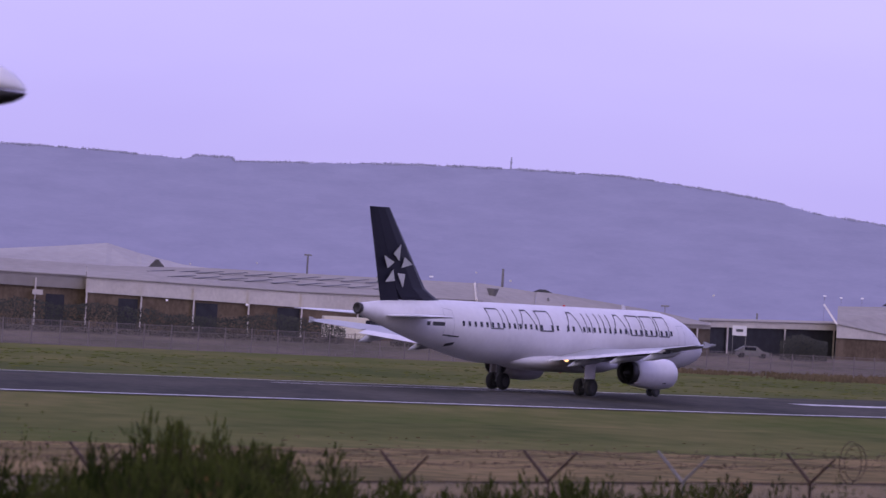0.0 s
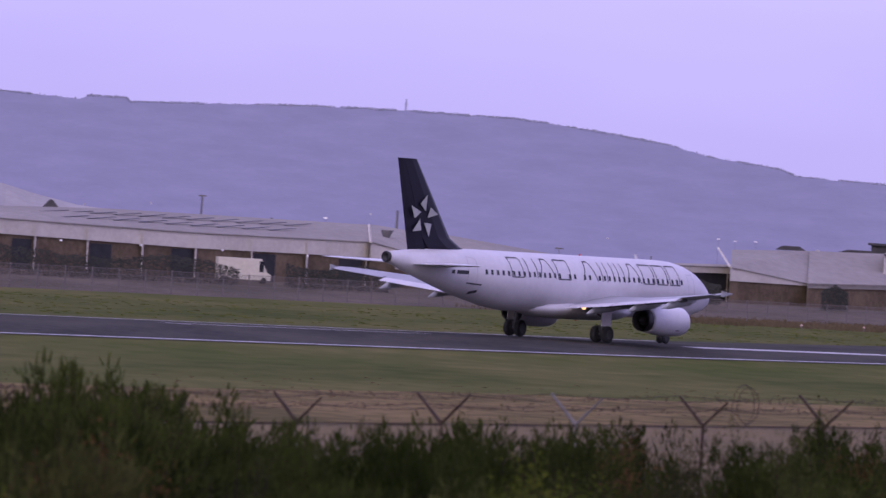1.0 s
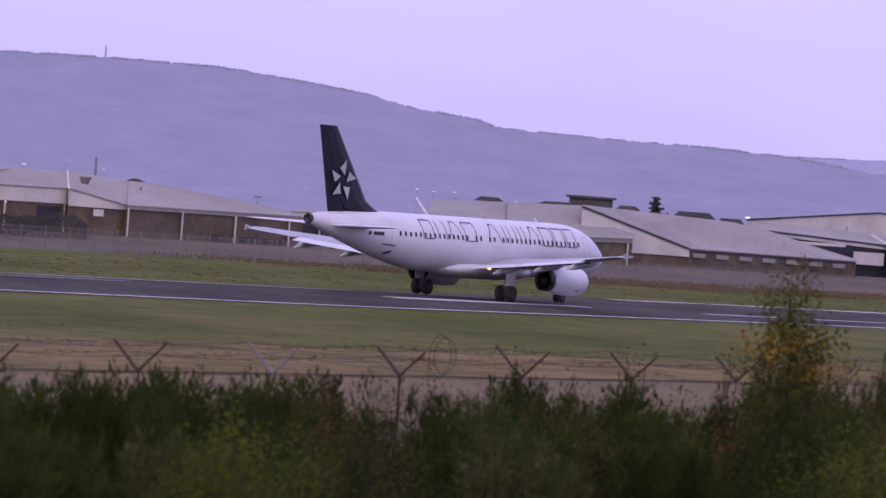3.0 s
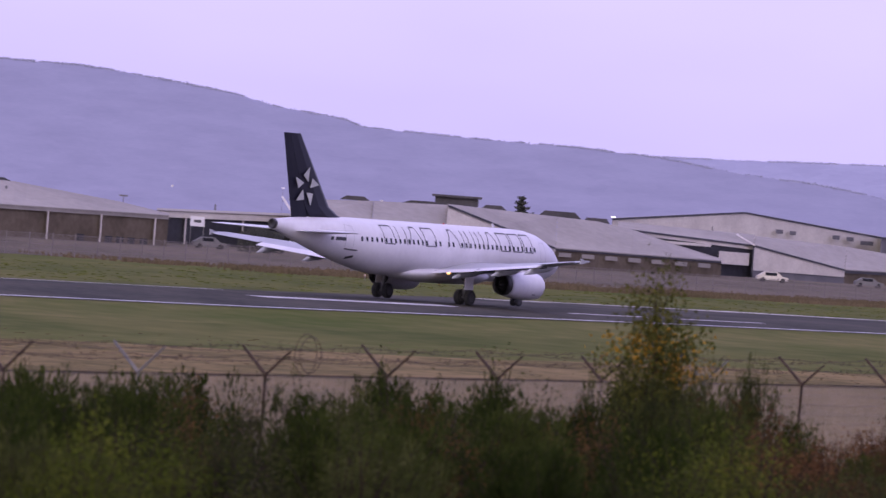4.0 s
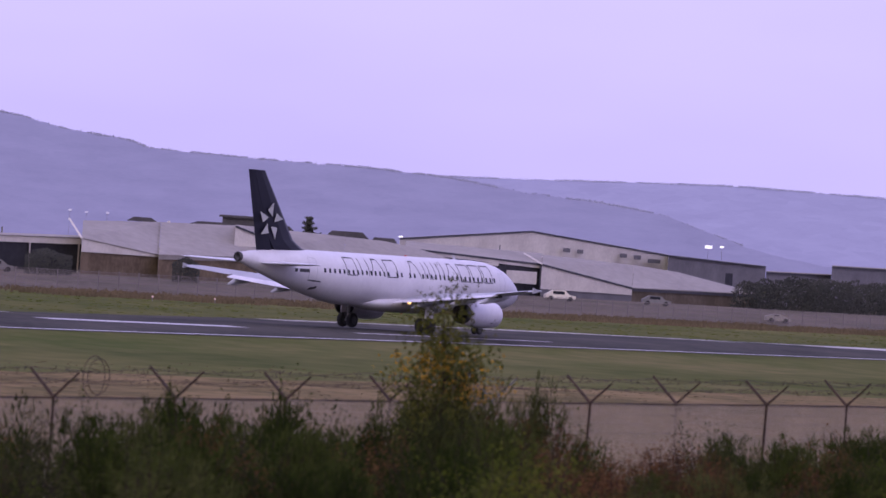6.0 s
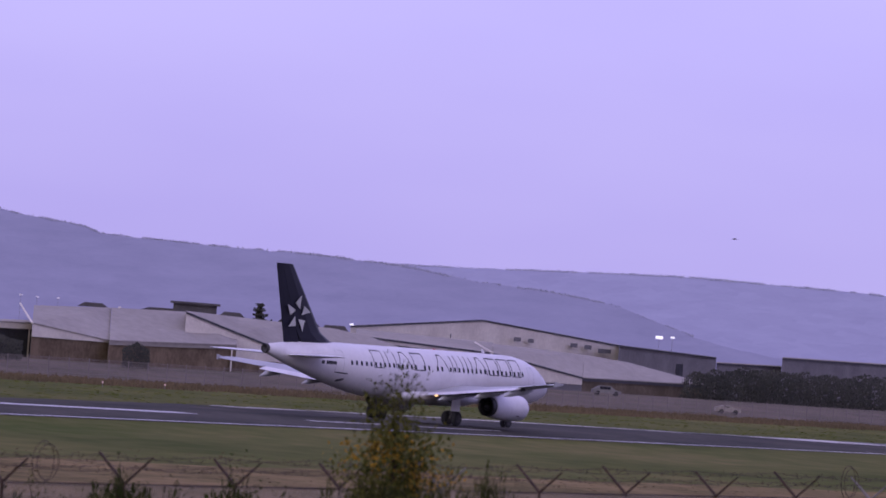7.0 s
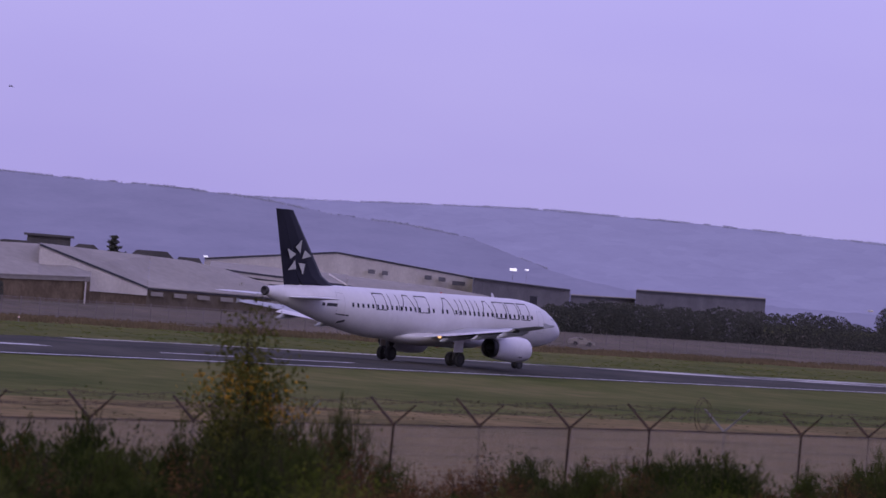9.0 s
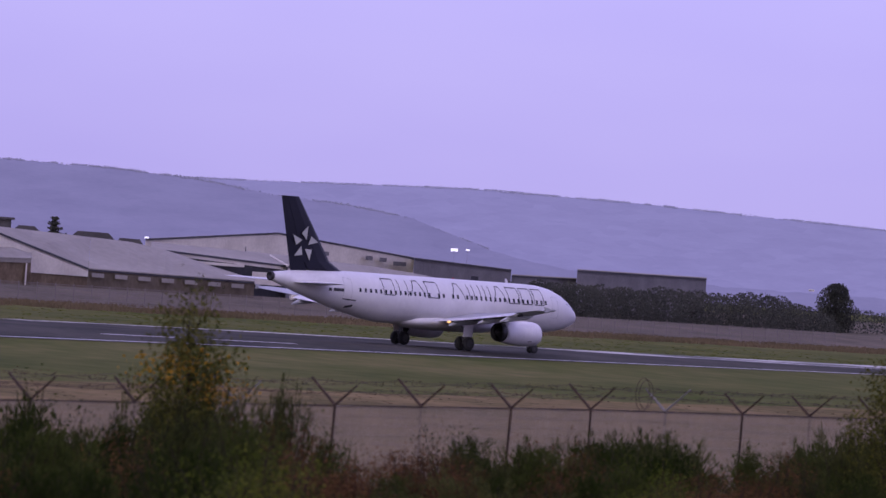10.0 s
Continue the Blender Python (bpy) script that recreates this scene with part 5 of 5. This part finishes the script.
# ---- vehicles and small things beyond ----
def vehicle(name, label, az, perp, length, height, mat, van):
    p, d = bearing(az, perp)
    z = ground_z(perp)
    root = tagged(new(name), label, name)
    root.matrix_basis = pose(p.x, p.y, z, 0, 0, -az + 8)
    l, w = length / 2, 0.9
    bm = bmesh.new()
    if van:
        out = [(-l, -w, 0.35), (l, -w, 0.35), (l, -w, 1.0), (l - 0.5, -w, 1.25), (l - 1.1, -w, height), (-l, -w, height)]
    else:
        out = [(-l, -w, 0.3), (l, -w, 0.3), (l, -w, 0.75), (l - 0.9, -w, 0.9), (l - 1.6, -w, height), (-l + 1.1, -w, height), (-l + 0.3, -w, 0.95), (-l, -w, 0.85)]
    prism(bm, out, (0, 2 * w, 0))
    part("body", bm, mat, root)
    bm = bmesh.new()
    if van:
        box(bm, l - 1.35, l - 0.85, -w - 0.02, -w + 0.02, 1.25, height - 0.25)
    else:
        box(bm, -l + 1.1, l - 1.7, -w - 0.02, -w + 0.02, 0.92, height - 0.12)
    part("side_window", bm, M_GLASS, root)
    for x in (-l + 0.8, l - 0.8):
        for y in (-w, w):
            bm = bmesh.new()
            rod(bm, (x, y - 0.1, 0.33), (x, y + 0.1, 0.33), 0.33, 0.33, 14)
            part("wheel", bm, M_RUBBER, root)


def build_small_things():
    vehicle("van", "cream delivery van parked by a brick shed", -0.86, 421, 6.0, 2.7, M_FASCIA, True)
    vehicle("car", "silver car parked by the sheds", 8.47, 440, 4.5, 1.5, M_FASCIA, False)
    vehicle("car", "dark car parked under a canopy", 3.03, 428, 4.2, 1.45, M_GREYCLAD, False)
    vehicle("car", "dark car parked beside the warehouse", 9.4, 445, 4.4, 1.45, M_GREYCLAD, False)
    vehicle("car", "beige car parked in the rough grass", 10.58, 398, 3.6, 1.2, M_ROOF, False)
    # board on the open shed
    p, d = bearing(2.9, 440)
    bm = bmesh.new()
    box(bm, -0.9, 0.9, -0.1, 0.0, high(-0.345, d), high(-0.25, d), pose(p.x, p.y, 0, 0, 0, -3))
    sign = tagged(part("sign_board", bm, M_WHITE), "white sign board with a dark mark", "sign")
    bm = bmesh.new()
    box(bm, -0.45, 0.45, -0.13, -0.10, high(-0.308, d), high(-0.282, d), pose(p.x, p.y, 0, 0, 0, -3))
    part("mark", bm, M_DARKTRIM, sign)
    for s in (-0.8, 0.8):
        bm = bmesh.new()
        box(bm, s - 0.05, s + 0.05, -0.02, 0.08, -1, high(-0.26, d), pose(p.x, p.y, 0, 0, 0, -3))
        part("leg", bm, M_POST, sign)
    # marker lights in the grass
    for az, perp, lit in ((4.55, 345, M_MARKER), (5.15, 350, M_MARKER)):
        p, d = bearing(az, perp)
        z = ground_z(perp)
        bm = bmesh.new()
        rod(bm, (p.x, p.y, z), (p.x, p.y, z + 0.4), 0.05, 0.05)
        ob = tagged(part("marker_light", bm, M_POST), "small marker light standing in the grass", "light", "marker lights in the grass")
        bm = bmesh.new()
        bmesh.ops.create_uvsphere(bm, u_segments=8, v_segments=6, radius=0.10, matrix=Matrix.Translation((p.x, p.y, z + 0.5)))
        part("lamp", bm, lit, ob)
    # street lamp near the camera
    d = 60.0
    def at(az, el, dd=d):
        return Vector((dd * math.sin(radians(az)), dd * math.cos(radians(az)), high(el, dd)))
    tip, back = at(-4.095, 1.60), at(-4.9, 1.66)
    foot = at(-6.6, 0)
    foot.z = ground_z(foot.y * SH - foot.x * CH)
    root = tagged(new("street_lamp"), "grey street lamp with a pale domed head", "street lamp")
    bm = bmesh.new()
    rod(bm, foot, (foot.x, foot.y, back.z - 0.3), 0.09, 0.06, 10)
    rod(bm, (foot.x, foot.y, back.z - 0.3), back, 0.05, 0.04, 8)
    part("pole", bm, M_GREY, root)
    ax = (back - tip)
    up = Vector((0, 0, 1))
    side = ax.cross(up).normalized()
    bm = bmesh.new()
    bm2 = bmesh.new()
    stations = ((0.0, 0.05), (0.05, 0.35), (0.15, 0.7), (0.3, 1.0), (0.6, 1.1), (0.9, 0.7), (1.0, 0.3))
    loft(bm, [[tip + ax * u + side * (0.21 * k * math.cos(math.pi * i / 8)) + up * (0.22 * k * math.sin(math.pi * i / 8)) for i in range(9)] for u, k in stations])
    part("hood", bm, M_WHITE, root, "pale domed hood", smooth=True)
    loft(bm2, [[tip + ax * u + side * (0.21 * k * math.cos(math.pi * i / 8)) - up * (0.017 + 0.15 * k * math.sin(math.pi * i / 8)) for i in range(9)] for u, k in stations])
    part("bowl", bm2, M_DARKMETAL, root, "dark lamp bowl", smooth=True)


def build_bird():
    bird = tagged(new("bird"), "small dark bird in flight", "bird")
    bm = bmesh.new()
    loft(bm, [[(r * math.cos(6.2832 * i / 8), u, r * math.sin(6.2832 * i / 8)) for i in range(8)] for u, r in ((0.2, 0.01), (0.15, 0.035), (0.05, 0.06), (-0.1, 0.045), (-0.25, 0.02))])
    part("body", bm, M_NAVY, bird)
    for s in (1, -1):
        bm = bmesh.new()
        prism(bm, [(s * 0.03, 0.08, 0.02), (s * 0.22, 0.06, 0.12), (s * 0.42, -0.08, 0.06), (s * 0.2, -0.06, 0.1), (s * 0.03, -0.08, 0.02)], (0, 0, 0.015))
        part("wing", bm, M_NAVY, bird)
    return bird


build_ground()
build_runway()
build_hills()
build_sheds()
build_far_lights()
JET = build_airliner()
build_far_plants()
build_tussocks()
build_small_things()
build_plants()
BIRD = build_bird()
build_fence()
build_far_fence()

# seconds, x, y, heading
JET_ROWS = [
    (0.0, 7.20, 404.09, 39.13),
    (0.5, 11.59, 409.90, 38.94),
    (1.0, 16.03, 415.59, 38.82),
    (1.5, 20.04, 421.18, 38.78),
    (2.0, 24.29, 426.65, 38.82),
    (2.2, 25.93, 428.81, 38.86),
    (3.3, 34.54, 440.39, 39.34),
    (3.5, 36.08, 442.44, 39.48),
    (4.0, 40.12, 447.46, 39.89),
    (4.5, 43.93, 452.38, 40.40),
    (5.0, 47.92, 457.16, 41.01),
    (6.5, 59.42, 470.80, 43.49),
    (7.0, 63.10, 475.11, 44.54),
    (7.5, 66.96, 479.25, 45.70),
    (8.0, 70.59, 483.30, 46.98),
    (8.5, 74.46, 487.17, 48.38),
    (9.0, 78.10, 490.93, 49.90),
    (9.5, 81.84, 494.54, 51.54),
    (10.0, 85.30, 498.04, 53.31),
]
# seconds, bearing, elevation
BIRD_ROWS = [(0.0, 31.0, 0.9), (6.0, 13.6, 1.11), (7.0, 10.52, 1.15), (7.5, 8.98, 1.17), (8.0, 7.61, 1.275), (8.5, 6.16, 1.45), (9.0, 4.90, 1.53), (10.0, 2.3, 1.7)]


def motions():
    walk(JET, [(t, pose(x, y, 0.035, 0, 0, -h)) for t, x, y, h in JET_ROWS])
    d = 560.0
    walk(BIRD, [(t, pose(d * math.sin(radians(a)), d * math.cos(radians(a)), high(e, d), 0, 0, 75)) for t, a, e in BIRD_ROWS])
    # the wheels roll as far as the airliner goes
    gone, way = [(0.0, 0.0)], 0.0
    for (t0, x0, y0, _), (t1, x1, y1, _) in zip(JET_ROWS, JET_ROWS[1:]):
        way += math.hypot(x1 - x0, y1 - y0)
        gone.append((t1, way))
    for w, x, y, r in WHEELS:
        walk(w, [(k / 30.0, pose(x, y, r, -math.degrees(between(gone, k / 30.0) / r) % 360.0)) for k in range(301)])


motions()
